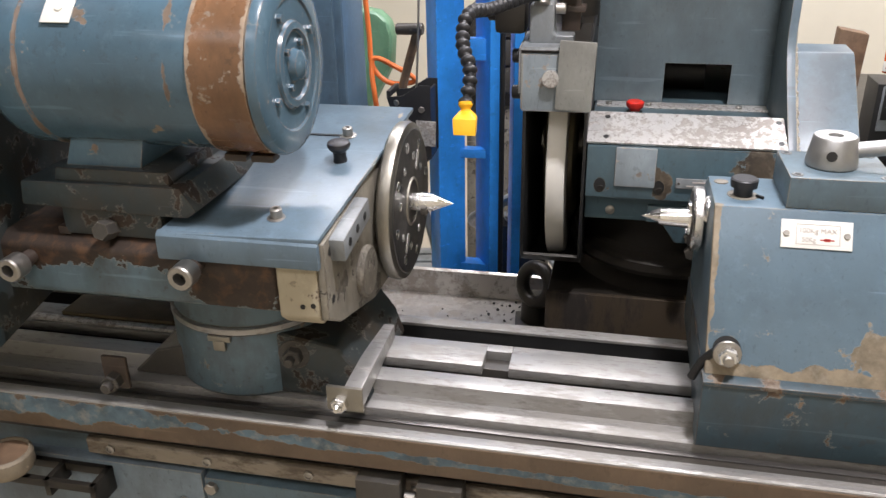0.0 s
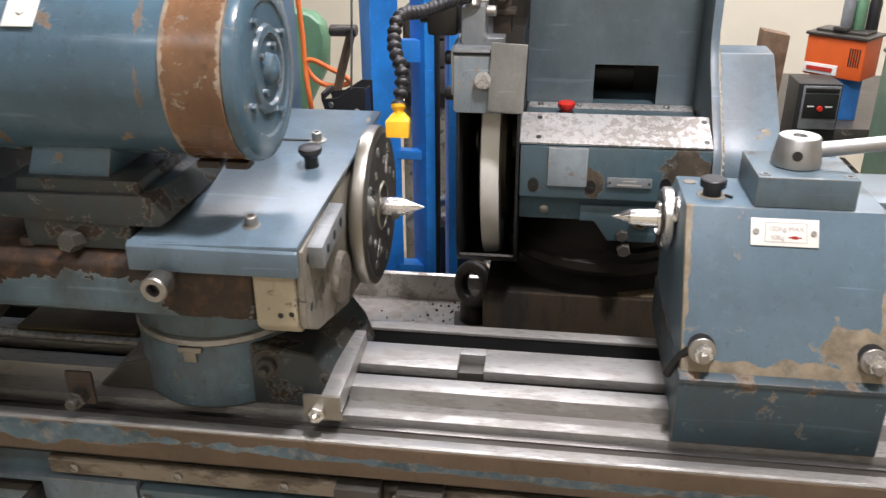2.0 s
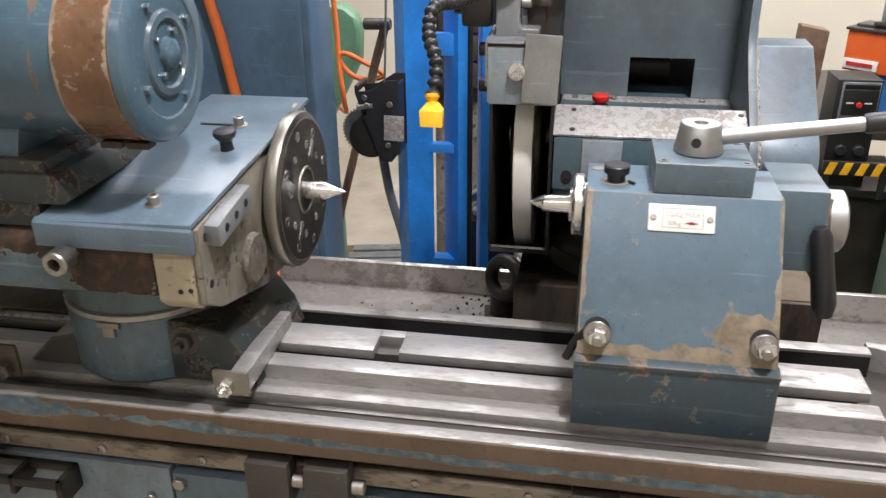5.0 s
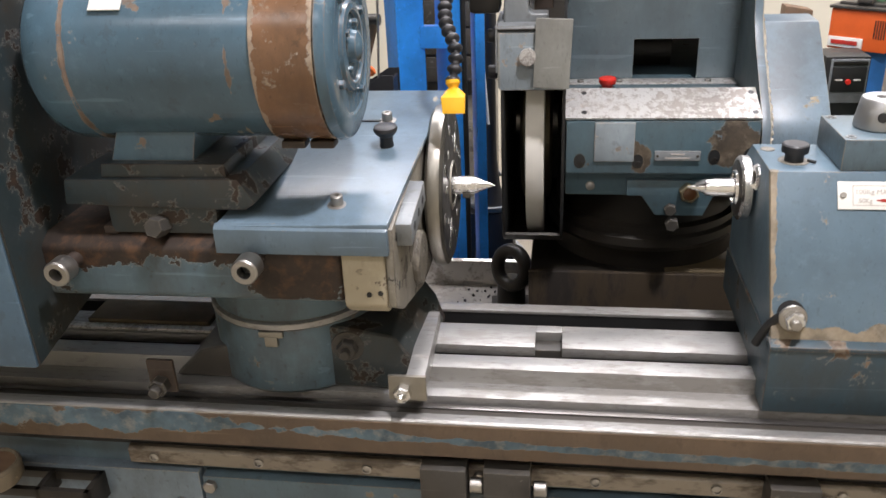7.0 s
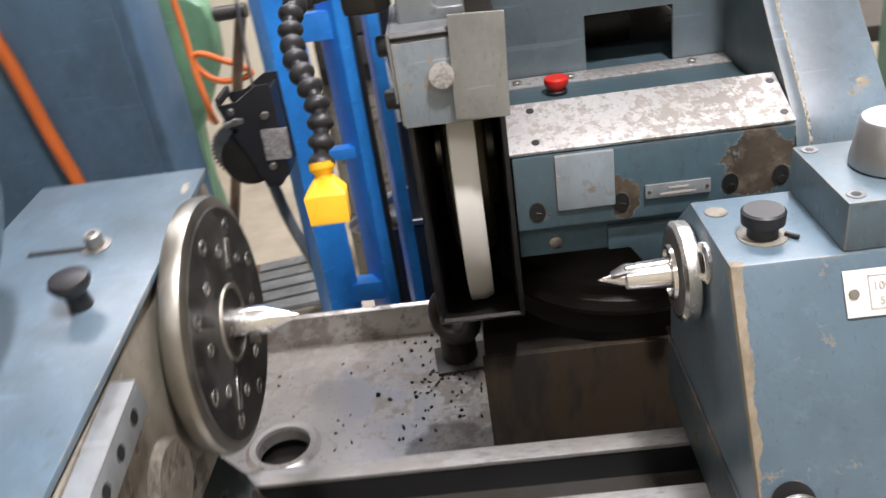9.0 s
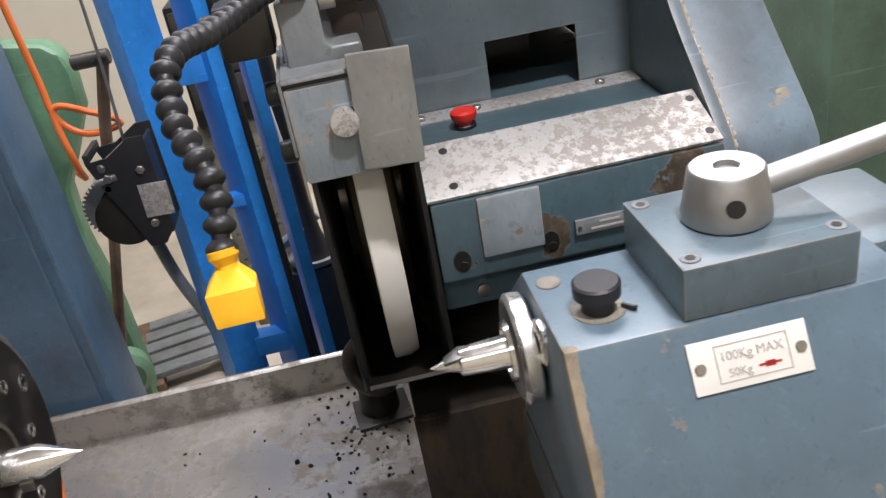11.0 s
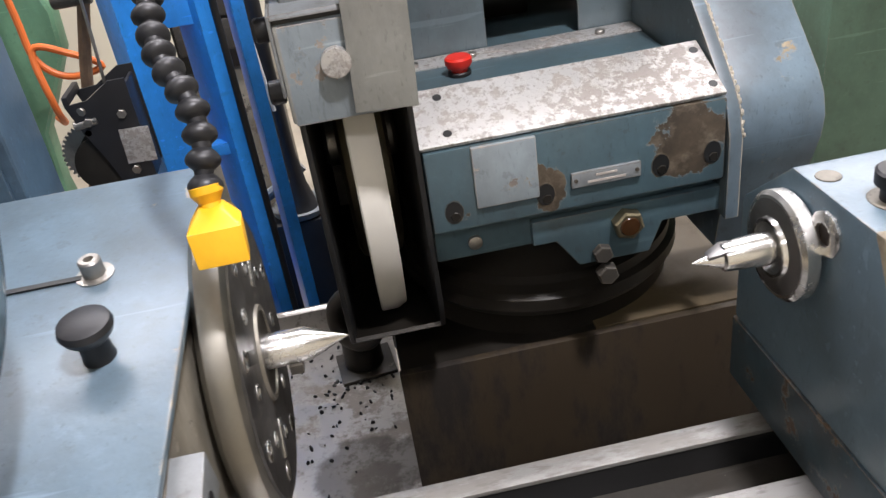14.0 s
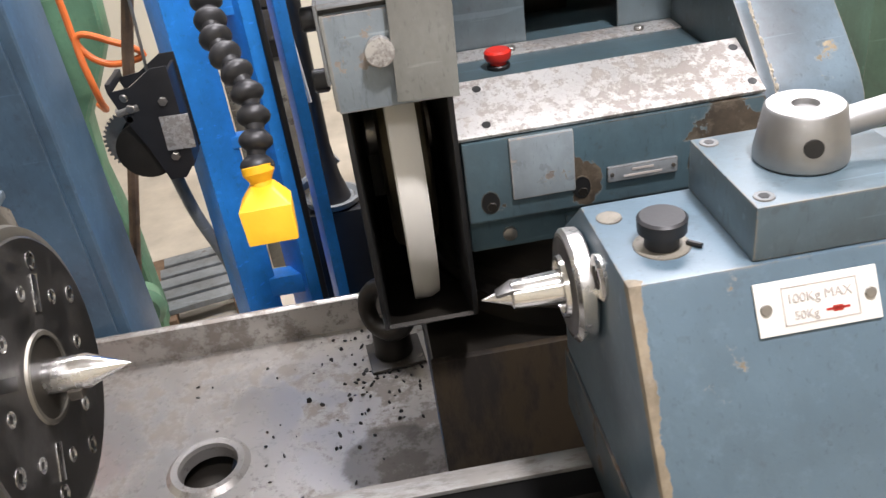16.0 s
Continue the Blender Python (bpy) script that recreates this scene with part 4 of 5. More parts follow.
part("plate_knob", lathe([(0, 0.0092), (0.009, 0.0078), (0.016, 0.0080), (0.0205, 0.0125), (0.0245, 0.0142), (0.0280, 0.0132), (0.0295, 0.010), (0.0295, 0)], (-0.1205, -0.088, 0.0780), (0, -0.12, 1), 28), "rubber", wh, "black round knob")
part("plate_slot", turned(box(-0.045, 0.0, -0.002, 0.002, 0, 0.0012, 0), Matrix.Translation((-0.140, -0.020, 0.0912)) @ pose(0, 0, 0, 7, 0, 0)), "black", wh)
for x, z in ((-0.432, 0.010), (-0.228, 0.018)):
    scr = part("clamp_screw", lathe([(0, 0.0085), (0.024, 0.0085)], (x, -0.258, z), (0, -1, 0), 20), "rust", wh, "rusty screw shank")
    part("screw_head", lathe_open([(0, 0.0072), (0, 0.0132), (0.002, 0.0140), (0.020, 0.0140), (0.022, 0.0126), (0.022, 0.0072)], (x, -0.280, z), (0, -1, 0), 28), "bolt", scr, "worn steel socket head")
    part("socket", lathe([(0, 0.0074), (0.002, 0.0074)], (x, -0.288, z), (0, -1, 0), 6), "black", scr)
for x in (-0.40, -0.345):
    part("top_rib", box(x, x + 0.016, -0.25, 0.0, 0.034, 0.044, 0.003), "rust", wh)
part("top_bolt", hexnut((-0.332, -0.250, 0.046), (0, -1, 0.25), 0.0115, 0.022), "dark", wh)
# motor and its cradle
part("slide_plate", box(-0.390, -0.270, -0.250, -0.03, 0.036, 0.070, 0.003), "greasy", wh, "greasy slide plate")
part("cradle_base", prism([(-0.433, 0.070), (-0.429, 0.098), (-0.240, 0.100), (-0.224, 0.074), (-0.236, 0.066), (-0.270, 0.066)], "y", -0.256, -0.06, 0.003), "greasy", wh, "worn blue motor slide")
part("cradle_foot", hull8([(-0.390, -0.250, 0.0985), (-0.253, -0.250, 0.0985), (-0.258, -0.10, 0.0985), (-0.395, -0.10, 0.0985)], [(-0.388, -0.248, 0.113), (-0.255, -0.248, 0.113), (-0.260, -0.10, 0.113), (-0.393, -0.10, 0.113)], 0.002), "greasy", wh)
part("cradle_web", hull8([(-0.381, -0.238, 0.1125), (-0.291, -0.238, 0.1125), (-0.291, -0.12, 0.1125), (-0.381, -0.12, 0.1125)], [(-0.369, -0.233, 0.152), (-0.284, -0.233, 0.152), (-0.284, -0.13, 0.152), (-0.369, -0.13, 0.152)], 0.002), "motor", wh, "blue motor foot")
mc = (-0.442, -0.185, 0.217)
part("motor_shell", lathe([(0, 0.0), (0, 0.055), (0.004, 0.075), (0.014, 0.086), (0.030, 0.0912), (0.054, 0.092), (0.056, 0.0895), (0.240, 0.0895)], mc, (1, 0, 0), 64), "motor", wh, "glossy dark blue motor shell")
part("motor_band", lathe([(0, 0.0890), (0.001, 0.0925), (0.060, 0.0925), (0.061, 0.0890)], (-0.2025, -0.185, 0.217), (1, 0, 0), 64), "rustband", wh, "band of paint worn to brown metal")
part("motor_end", lathe([(0.034, 0.0900), (0.0345, 0.0935), (0.0385, 0.0932), (0.044, 0.0905), (0.047, 0.084), (0.0470, 0.068), (0.0452, 0.066), (0.0452, 0.045), (0.0490, 0.043), (0.0500, 0.036), (0.0465, 0.034), (0.0465, 0.017), (0.0540, 0.015), (0.0575, 0.008), (0.058, 0.0)], (-0.175, -0.185, 0.217), (1, 0, 0), 64), "motor", wh, "blue motor end shield")
for k in range(4):
    a = 0.5 + k * math.tau / 4
    part("end_screw", hexnut((-0.1300, -0.185 + 0.057 * math.cos(a), 0.217 + 0.057 * math.sin(a)), (1, 0, 0), 0.0050, 0.005), "motor", wh)
    part("cap_screw", hexnut((-0.1290, -0.185 + 0.026 * math.cos(a + 0.4), 0.217 + 0.026 * math.sin(a + 0.4)), (1, 0, 0), 0.0042, 0.005), "motor", wh)
for x in (-0.20, -0.17):
    part("drip_lug", box(x, x + 0.025, -0.225, -0.205, 0.122, 0.130, 0.002), "rust", wh)
part("motor_tag", join(turned(box(-0.016, 0.016, -0.017, 0.017, -0.0008, 0.0008, 0.0004), Matrix.Translation((-0.342, -0.2502, 0.2802)) @ pose(0, 0, 0, 46, 0, 0)), turned(rod((0, 0, 0), (0, 0, 0.003), 0.0045), Matrix.Translation((-0.341, -0.2502, 0.2802)) @ pose(0, 0, 0, 46, 0, 0))), "white", wh, "small pale rating tag")
# faceplate and centre
fp = part("faceplate", lathe([(0, 0.060), (0.004, 0.098), (0.008, 0.104), (0.017, 0.105), (0.022, 0.103), (0.0245, 0.096)], (-0.082, 0, 0), (1, 0, 0), 96), "fprim", wh, "bright turned faceplate rim")
part("face", lathe([(0, 0.0962), (0.0012, 0.0945), (0.0012, 0.030), (0.0012, 0.0)], (-0.0575, 0, 0), (1, 0, 0), 96), "fpface", fp, "dark oily faceplate face")
for k in range(8):
    for rr, rs in ((0.079, 0.0052), (0.060, 0.0042)):
        a = k * math.tau / 8 + (0.2 if rr > 0.07 else 0.55)
        part("hole", lathe_open([(0, rs * 0.6), (0.0008, rs), (0.0003, rs * 1.3), (-0.002, rs * 1.3), (-0.002, rs * 0.6)], (-0.0562, rr * math.cos(a), rr * math.sin(a)), (1, 0, 0), 14), "chrome", fp, "bright hole edge")
# Two slots are chrome for a painted glint; the other two stay black.
for a in (2.55, 5.69, 0.98, 4.12):
    part("slot", turned(box(-0.0006, 0.0006, 0.044, 0.070, -0.0045, 0.0045, 0.0004), Matrix.Translation((-0.0560, 0, 0)) @ pose(0, 0, 0, math.degrees(a), 0, 0)), "chrome" if a in (4.12, 0.98) else "black", fp, "radial slot with glint or depth put into its colour")
part("hub_ring", lathe_open([(0, 0.0285), (0, 0.0325), (0.0022, 0.0315), (0.0022, 0.0285)], (-0.0565, 0, 0), (1, 0, 0), 40), "fprim", fp)
part("bore", lathe([(0, 0.0283), (0.0008, 0.0283)], (-0.0565, 0, 0), (1, 0, 0), 40), "soot", fp)
part("centre", lathe([(0, 0.0150), (0.003, 0.0118), (0.0300, 0.0118), (0.0588, 0.0)], (-0.0588, 0, 0), (1, 0, 0), 48), "chrome", wh, "polished steel work centre")
# Dark block in place of the shaded square notch in the centre shaft.
part("drive_dog", box(-0.042, -0.033, -0.0138, -0.003, -0.013, -0.006, 0.0006), "dark", wh)
# turret below
tur = part("turret", lathe([(0, 0.104), (0.004, 0.107), (0.088, 0.107), (0.090, 0.105)], (-0.25, -0.092, -0.199), (0, 0, 1), 64), "turret", wh, "blue round swivel turret")
part("scale_ring", lathe([(0, 0.1085), (0.007, 0.1085), (0.009, 0.105)], (-0.25, -0.092, -0.109), (0, 0, 1), 64), "steel", tur, "bright graduated ring")
part("turret_neck", lathe([(0, 0.104), (0.03, 0.104), (0.062, 0.102)], (-0.25, -0.092, -0.100), (0, 0, 1), 64), "turret", wh)
part("pointer_tab", join(box(-0.266, -0.236, -0.2030, -0.196, -0.118, -0.110, 0.002), box(-0.259, -0.243, -0.2040, -0.196, -0.130, -0.116, 0.002)), "fprim", tur, "worn steel pointer tab")
part("foot", prism([(-0.21, -0.199), (-0.072, -0.199), (-0.085, -0.160), (-0.110, -0.125), (-0.21, -0.108)], "y", -0.178, 0.0, 0.006, 3), "greasy", wh, "greasy dark cast foot")
part("foot", prism([(-0.40, -0.199), (-0.25, -0.199), (-0.25, -0.13), (-0.36, -0.16)], "y", -0.170, -0.02, 0.006, 3), "dark", wh)
part("lock_bolt", join(hexnut((-0.166, -0.178, -0.140), (0.1, -1, 0), 0.0125, 0.014), ring((-0.166, -0.176, -0.140), (0.1, -1, 0), 0.011, 0.020, 0.004), rod((-0.166, -0.19, -0.140), (-0.1648, -0.202, -0.140), 0.006, 12)), "dark", wh, "greasy lock bolt")
cl = part("clamp_bar", hull8([(-0.088, -0.225, -0.176), (-0.066, -0.225, -0.176), (-0.066, -0.225, -0.148), (-0.088, -0.225, -0.148)], [(-0.094, -0.055, -0.178), (-0.072, -0.055, -0.178), (-0.072, -0.055, -0.158), (-0.094, -0.055, -0.158)], 0.002), "steel", wh, "steel clamp bar")
part("clamp_plate", box(-0.108, -0.064, -0.229, -0.224, -0.178, -0.146, 0.001), "fprim", cl)
part("nut", join(hexnut((-0.091, -0.229, -0.166), (0, -1, 0), 0.0105, 0.010), lathe([(0, 0.006), (0.016, 0.006), (0.019, 0.003)], (-0.091, -0.229, -0.166), (0, -1, 0), 16)), "chrome", cl)
cl = part("clamp_plate", box(-0.402, -0.368, -0.226, -0.220, -0.185, -0.140, 0.006), "rust", wh, "rusty clamp plate")
part("nut", join(hexnut((-0.386, -0.226, -0.172), (0, -1, 0), 0.012, 0.014), rod((-0.386, -0.236, -0.172), (-0.386, -0.250, -0.172), 0.007, 12)), "dark", cl)
# box at the far end of the workhead
bx = part("switch_box", prism([(-0.315, -0.098), (-0.315, 0.62), (0.10, 0.62), (0.10, 0.02), (0.02, -0.03)], "x", -0.95, -0.472, 0.004), "cabinet", wh, "blue sheet metal guard box")
# Dark sheet over the box end: the motor-side shade is put into colour.
part("inner_panel", prism([(-0.313, -0.094), (-0.313, 0.615), (0.095, 0.615), (0.095, 0.02), (0.02, -0.026)], "x", -0.4718, -0.4690, 0.001), "greasy", bx, "dark panel that puts shade on the box end behind the motor")
MOVERS.append(wh)

# ---- tailstock ----
ts = thing("tailstock", (0.42, -0.1, -0.1), "blue tailstock casting, paint flaked to filler along its edges", "tailstock")
part("body", prism([(-0.088, 0.053), (-0.1805, -0.107), (-0.1805, -0.1145), (0.075, -0.1145), (0.075, 0.0), (0.012, 0.053)], "x", 0.3145, 0.5325, 0.0025), "tail", ts, "blue body flaked along the edges")
part("foot", prism([(-0.191, -0.1985), (-0.191, -0.1150), (-0.160, -0.1148), (0.075, -0.1148), (0.075, -0.1775), (-0.10, -0.1775), (-0.125, -0.1985)], "x", 0.3125, 0.5345, 0.002), "tail_low", ts, "dark greasy foot")
part("foot_lip", prism([(-0.1920, -0.1175), (-0.1920, -0.1125), (-0.177, -0.1075), (-0.177, -0.1175)], "x", 0.3125, 0.5345, 0.001), "tail_low", ts, "greasy ledge")
for x in (0.336, 0.516):
    st = part("stud", join(rod((x, -0.15, -0.085), (x, -0.1945, -0.085), 0.0060, 16), ring((x, -0.1745, -0.085), (0, -1, 0.15), 0.006, 0.0150, 0.003)), "bolt", ts)
    part("nut", hexnut((x, -0.1775, -0.085), (0, -1, 0.15), 0.0112, 0.012), "chrome", st, "bright clamping nut")
    part("pocket", lathe([(0, 0.0150), (0.0040, 0.0150)], (x, -0.1645, -0.0858), (0, -0.866, 0.5), 24), "black", ts)
part("lock_lever", sweep([(0.324, -0.172, -0.085), (0.313, -0.168, -0.10), (0.303, -0.165, -0.125)], 0.005, 10), "black", ts)
blk = part("top_block", box(0.389, 0.497, -0.086, 0.012, 0.0535, 0.089, 0.0015), "paint", ts, "blue clamp block")
for x, y in ((0.398, -0.075), (0.398, 0.002), (0.488, -0.075), (0.488, 0.002)):
    part("cap_screw", lathe([(0, 0.0062), (0.001, 0.0058), (0.001, 0.003), (0.0005, 0)], (x, y, 0.0888), (0, 0, 1), 16), "castgrey", blk)
    part("socket", lathe([(0, 0.0034), (0.0013, 0.0034)], (x, y, 0.0888), (0, 0, 1), 6), "black", blk)
lev = part("lever_hub", lathe([(0, 0.0262), (0.0015, 0.0276), (0.006, 0.0276), (0.033, 0.0232), (0.0345, 0.0218), (0.0345, 0.008), (0.031, 0.0075), (0.031, 0)], (0.439, -0.036, 0.0892), (0, 0, 1), 56), "alu", ts, "cast aluminium lever hub")
part("hole", lathe([(-0.004, 0.0058), (0.0028, 0.0056), (0.0029, 0.0)], (0.43315, -0.0594, 0.1060), (-0.24, -0.96, 0.16), 20), "black", lev)
part("lever_rod", lathe([(0, 0.0090), (0.155, 0.0082)], (0.460, -0.0375, 0.1075), (1, 0.02, 0.14), 24), "alu", lev, "aluminium lever rod")
part("lever_grip", lathe([(0, 0.0095), (0.004, 0.0115), (0.11, 0.0125), (0.118, 0.008), (0.118, 0)], (0.613, -0.0345, 0.1290), (1, 0.02, 0.14), 24), "rubber", lev, "black plastic grip")
part("oil_button", lathe([(0, 0.0105), (0.010, 0.0105), (0.011, 0.0148), (0.0195, 0.0152), (0.021, 0.0135), (0.021, 0.0)], (0.348, -0.051, 0.053), (0, 0, 1), 28), "rubber", ts, "black push button")
part("button_stain", lathe([(0, 0.0175), (0.0005, 0.0172)], (0.348, -0.051, 0.0530), (0, 0, 1), 24), "putty", ts)
part("pin", rod((0.362, -0.055, 0.055), (0.369, -0.062, 0.055), 0.0018, 8), "black", ts)
part("cap_screw", lathe([(0, 0.0085), (0.0008, 0.0082), (0.0009, 0.004), (0.0004, 0)], (0.328, -0.009, 0.0529), (0, 0, 1), 20), "putty", ts)
part("centre", lathe([(0, 0.0004), (0.020, 0.0072), (0.0215, 0.0098), (0.024, 0.0104), (0.058, 0.0126)], (0.2400, 0, 0), (1, 0, 0), 40), "chrome", ts, "polished half centre with a ground flat")
part("ground_flat", hull8([(0.250, -0.0045, 0.0046), (0.250, 0.0035, 0.0046), (0.262, 0.0075, 0.0085), (0.262, -0.0075, 0.0085)], [(0.250, -0.0040, 0.0020), (0.250, 0.0035, 0.0020), (0.294, 0.0075, 0.0060), (0.294, -0.0075, 0.0060)], 0.0003), "fpface", ts)
part("nose_ring", lathe_open([(0, 0.0185), (-0.003, 0.0190), (-0.003, 0.0215), (0, 0.0225)], (0.2978, 0, 0), (1, 0, 0), 40), "chrome", ts, "bright inner ring")
part("flange", lathe([(0, 0.022), (0.0005, 0.037), (0.003, 0.040), (0.012, 0.040), (0.014, 0.038), (0.0150, 0.03)], (0.2985, 0, 0), (1, 0, 0), 56), "chrome", ts, "polished quill flange")
part("flange_face", lathe([(0, 0.0), (0, 0.020), (0.0004, 0.021), (0.0004, 0.0335), (0.0012, 0.0350)], (0.2978, 0, 0), (1, 0, 0), 48), "fpface", ts, "dark oily flange face")
lug = part("lock_nut", lathe_open([(0, 0.0085), (0, 0.0135), (0.0015, 0.0160), (0.0140, 0.0160), (0.0155, 0.0140), (0.0155, 0.0085)], (0.3105, -0.036, 0.027), (1, 0.05, 0), 10), "chrome", ts, "polished lock nut beside the flange")
part("bore", lathe([(0, 0.0087), (0.006, 0.0087)], (0.3135, -0.036, 0.027), (1, 0.05, 0), 20), "rust", lug)
part("rear_housing", prism([(-0.045, 0.050), (-0.050, 0.0), (-0.050, -0.05), (0.060, -0.05), (0.060, 0.050)], "x", 0.5325, 0.592, 0.003), "paint", ts, "blue rear housing")
part("end_cap", box(0.5925, 0.597, -0.040, 0.045, -0.045, 0.040, 0.003), "filler", ts, "end cap bare to the filler")
part("hand_knob", lathe([(0, 0.033), (0.003, 0.038), (0.022, 0.038), (0.025, 0.034), (0.025, 0.0)], (0.596, 0.0, -0.002), (1, 0, 0), 48), "alu", ts, "knurled aluminium knob")
part("side_handle", lathe([(0, 0.008), (0.01, 0.0125), (0.10, 0.0145), (0.115, 0.010), (0.117, 0)], (0.584, -0.056, 0.010), (0.20, 0.0, -1), 24), "rubber", ts, "black plastic handle")
# rating label
pl_m = Matrix.Translation((0.4215, -0.1022, 0.0306)) @ pose(0, 0, 0, -30.0, 0, 0)
lab = part("rating_label", turned(box(-0.0365, 0.0365, -0.0008, 0.0008, -0.0155, 0.0155, 0.0003), pl_m), "white", ts, "white load rating label")
for sx in (-0.031, 0.031):
    part("screw", turned(rod((sx, -0.0005, 0), (sx, -0.0025, 0), 0.0034, 14), pl_m), "bolt", lab)
part("frame", turned(join(box(-0.021, 0.024, -0.0012, -0.0007, 0.0105, 0.0112, 0), box(-0.021, 0.024, -0.0012, -0.0007, -0.0112, -0.0105, 0), box(-0.021, -0.0203, -0.0012, -0.0007, -0.0112, 0.0112, 0), box(0.0233, 0.024, -0.0012, -0.0007, -0.0112, 0.0112, 0)), pl_m), "ink", lab)


def words(text, x, z, size, material, parent):
    cu = bpy.data.curves.new("words", "FONT")
    cu.body, cu.size, cu.extrude = text, size, 0.0002
    tmp = new("words", cu)
    me = bpy.data.meshes.new_from_object(tmp.evaluated_get(bpy.context.evaluated_depsgraph_get()))
    bpy.data.objects.remove(tmp)
    bm = bm_new()
    bm.from_mesh(me)
    turned(bm, pl_m @ pose(x, -0.0012, z, 90, 0, 0))
    part("lettering", bm, material, parent)


words("100Kg MAX", -0.0185, 0.0015, 0.0078, "ink", lab)
words("50Kg", -0.0150, -0.0082, 0.0070, "ink", lab)
part("arrow", turned(join(box(0.004, 0.018, -0.0012, -0.0007, -0.0062, -0.0048, 0), box(0.008, 0.014, -0.0012, -0.0007, -0.0072, -0.0038, 0)), pl_m), "redink", lab)
MOVERS.append(ts)

# ---- behind the machine ----
pf = thing("press_frame", (-0.2, 1.1, F), "bright blue painted steel frame of a workshop lift", "steel frame")
for px0, py0, wide, deep in ((-0.265, 1.095, 0.078, 0.080), (-0.127, 1.105, 0.040, 0.100)):
    part("post", turned(box(0, wide, 0, deep, F, 1.3, 0.004), pose(px0, py0, 0, 0, 0, 32)), "pressblue", pf)
part("post", turned(box(0, 0.026, 0, 0.05, F, 1.3, 0.003), pose(-0.068, 1.13, 0, 0, 0, 20)), "pressblue", pf)
part("brace", box(-0.212, -0.140, 1.128, 1.160, -0.050, 0.006, 0.002), "pressblue", pf)
part("brace", box(-0.212, -0.140, 1.128, 1.160, -0.315, -0.290, 0.002), "pressblue", pf)
part("brace", box(-0.212, -0.128, 1.125, 1.170, -0.680, -0.632, 0.002), "pressblue", pf)
part("rod", rod((-0.097, 1.12, F), (-0.097, 1.12, 0.9), 0.007), "black", pf)
part("foot", box(-0.33, 0.0, 0.98, 1.5, F, F + 0.06, 0.005), "pressblue", pf)
part("lift_cable", sweep([(-0.300, 1.07, 0.9), (-0.300, 1.07, 0.2), (-0.315, 1.06, -0.16)], 0.003, 8), "bolt", pf)

wn = thing("hand_winch", (-0.33, 1.06, -0.25), "black hand winch with toothed gear bolted to the blue post", "winch")
WINCH = wn
WP = [(-0.376, -0.136), (-0.335, -0.132), (-0.290, -0.104), (-0.262, -0.104), (-0.262, -0.29), (-0.285, -0.318), (-0.315, -0.318), (-0.335, -0.25), (-0.360, -0.19)]
part("side_plate", prism(WP, "y", 1.000, 1.004, 0.0008), "rubber", wn, "black pressed side plate")
part("side_plate", prism(WP, "y", 1.086, 1.090, 0.0008), "rubber", wn)
part("top_web", box(-0.376, -0.366, 1.000, 1.090, -0.136, -0.120, 0.002), "rubber", wn, "worn front bar")
part("rear_web", box(-0.272, -0.266, 1.004, 1.086, -0.30, -0.118, 0.0015), "rubber", wn)
part("cross_bar", rod((-0.352, 0.998, -0.150), (-0.318, 1.092, -0.140), 0.008), "bolt", wn)
part("pawl", join(rod((-0.372, 1.006, -0.176), (-0.330, 1.006, -0.170), 0.009, 14), rod((-0.352, 1.0, -0.190), (-0.352, 1.03, -0.190), 0.007, 12)), "bolt", wn)
part("drum", lathe([(0, 0.03), (0.002, 0.055), (0.004, 0.055), (0.006, 0.028), (0.05, 0.028), (0.052, 0.055), (0.055, 0.055)], (-0.345, 1.012, -0.258), (0, 1, 0), 36), "soot", wn)


def gear(r, n, x, z, y0, y1):
    pts = []
    for k in range(n):
        for f, rr in ((0.0, r), (0.3, r), (0.5, r * 0.92), (0.8, r * 0.92)):
            a = (k + f) * math.tau / n
            pts.append((x + rr * math.cos(a), z + rr * math.sin(a)))
    return prism(pts, "y", y0, y1, 0)


part("gear", gear(0.064, 40, -0.372, -0.258, 1.074, 1.081), "bolt", wn, "toothed steel gear")
part("plate", turned(box(-0.026, 0.026, -0.001, 0.001, -0.033, 0.033, 0.0005), Matrix.Translation((-0.275, 0.996, -0.226)) @ pose(0, 0, 0, 0, 2, 0)), "plate", wn, "galvanised rating plate")
for x, z in ((-0.285, -0.165), (-0.292, -0.272), (-0.345, -0.17)):
    part("bolt", hexnut((x, 1.0, z), (0, -1, 0), 0.0085, 0.006), "bolt", wn)

WINCH.location.z += 0.015

cb = thing("blue_cabinet", (-0.8, 1.2, F), "tall dark blue steel electrical cabinet", "cabinet")
part("body", box(-1.35, -0.411, 0.80, 0.956, F, 1.05, 0.008, 3), "cabinet", cb)
part("door", box(-1.32, -0.43, 0.790, 0.801, F + 0.1, 1.0, 0.004), "cabinet", cb)
oc = thing("orange_cable", (-0.55, 0.9, -0.2), "thick orange cable hanging before the blue cabinet", "cable")
part("run", sweep([(-0.74, 0.77, 0.6), (-0.675, 0.77, 0.3), (-0.620, 0.77, 0.09), (-0.595, 0.77, -0.06), (-0.56, 0.76, -0.23), (-0.52, 0.70, -0.42), (-0.47, 0.60, -0.50), (-0.47, 0.52, -0.53)], 0.012, 12), "cable", oc)
oc = thing("orange_cable", (-0.5, 1.5, -0.2), "thin orange cable looped on the green machine", "cable")
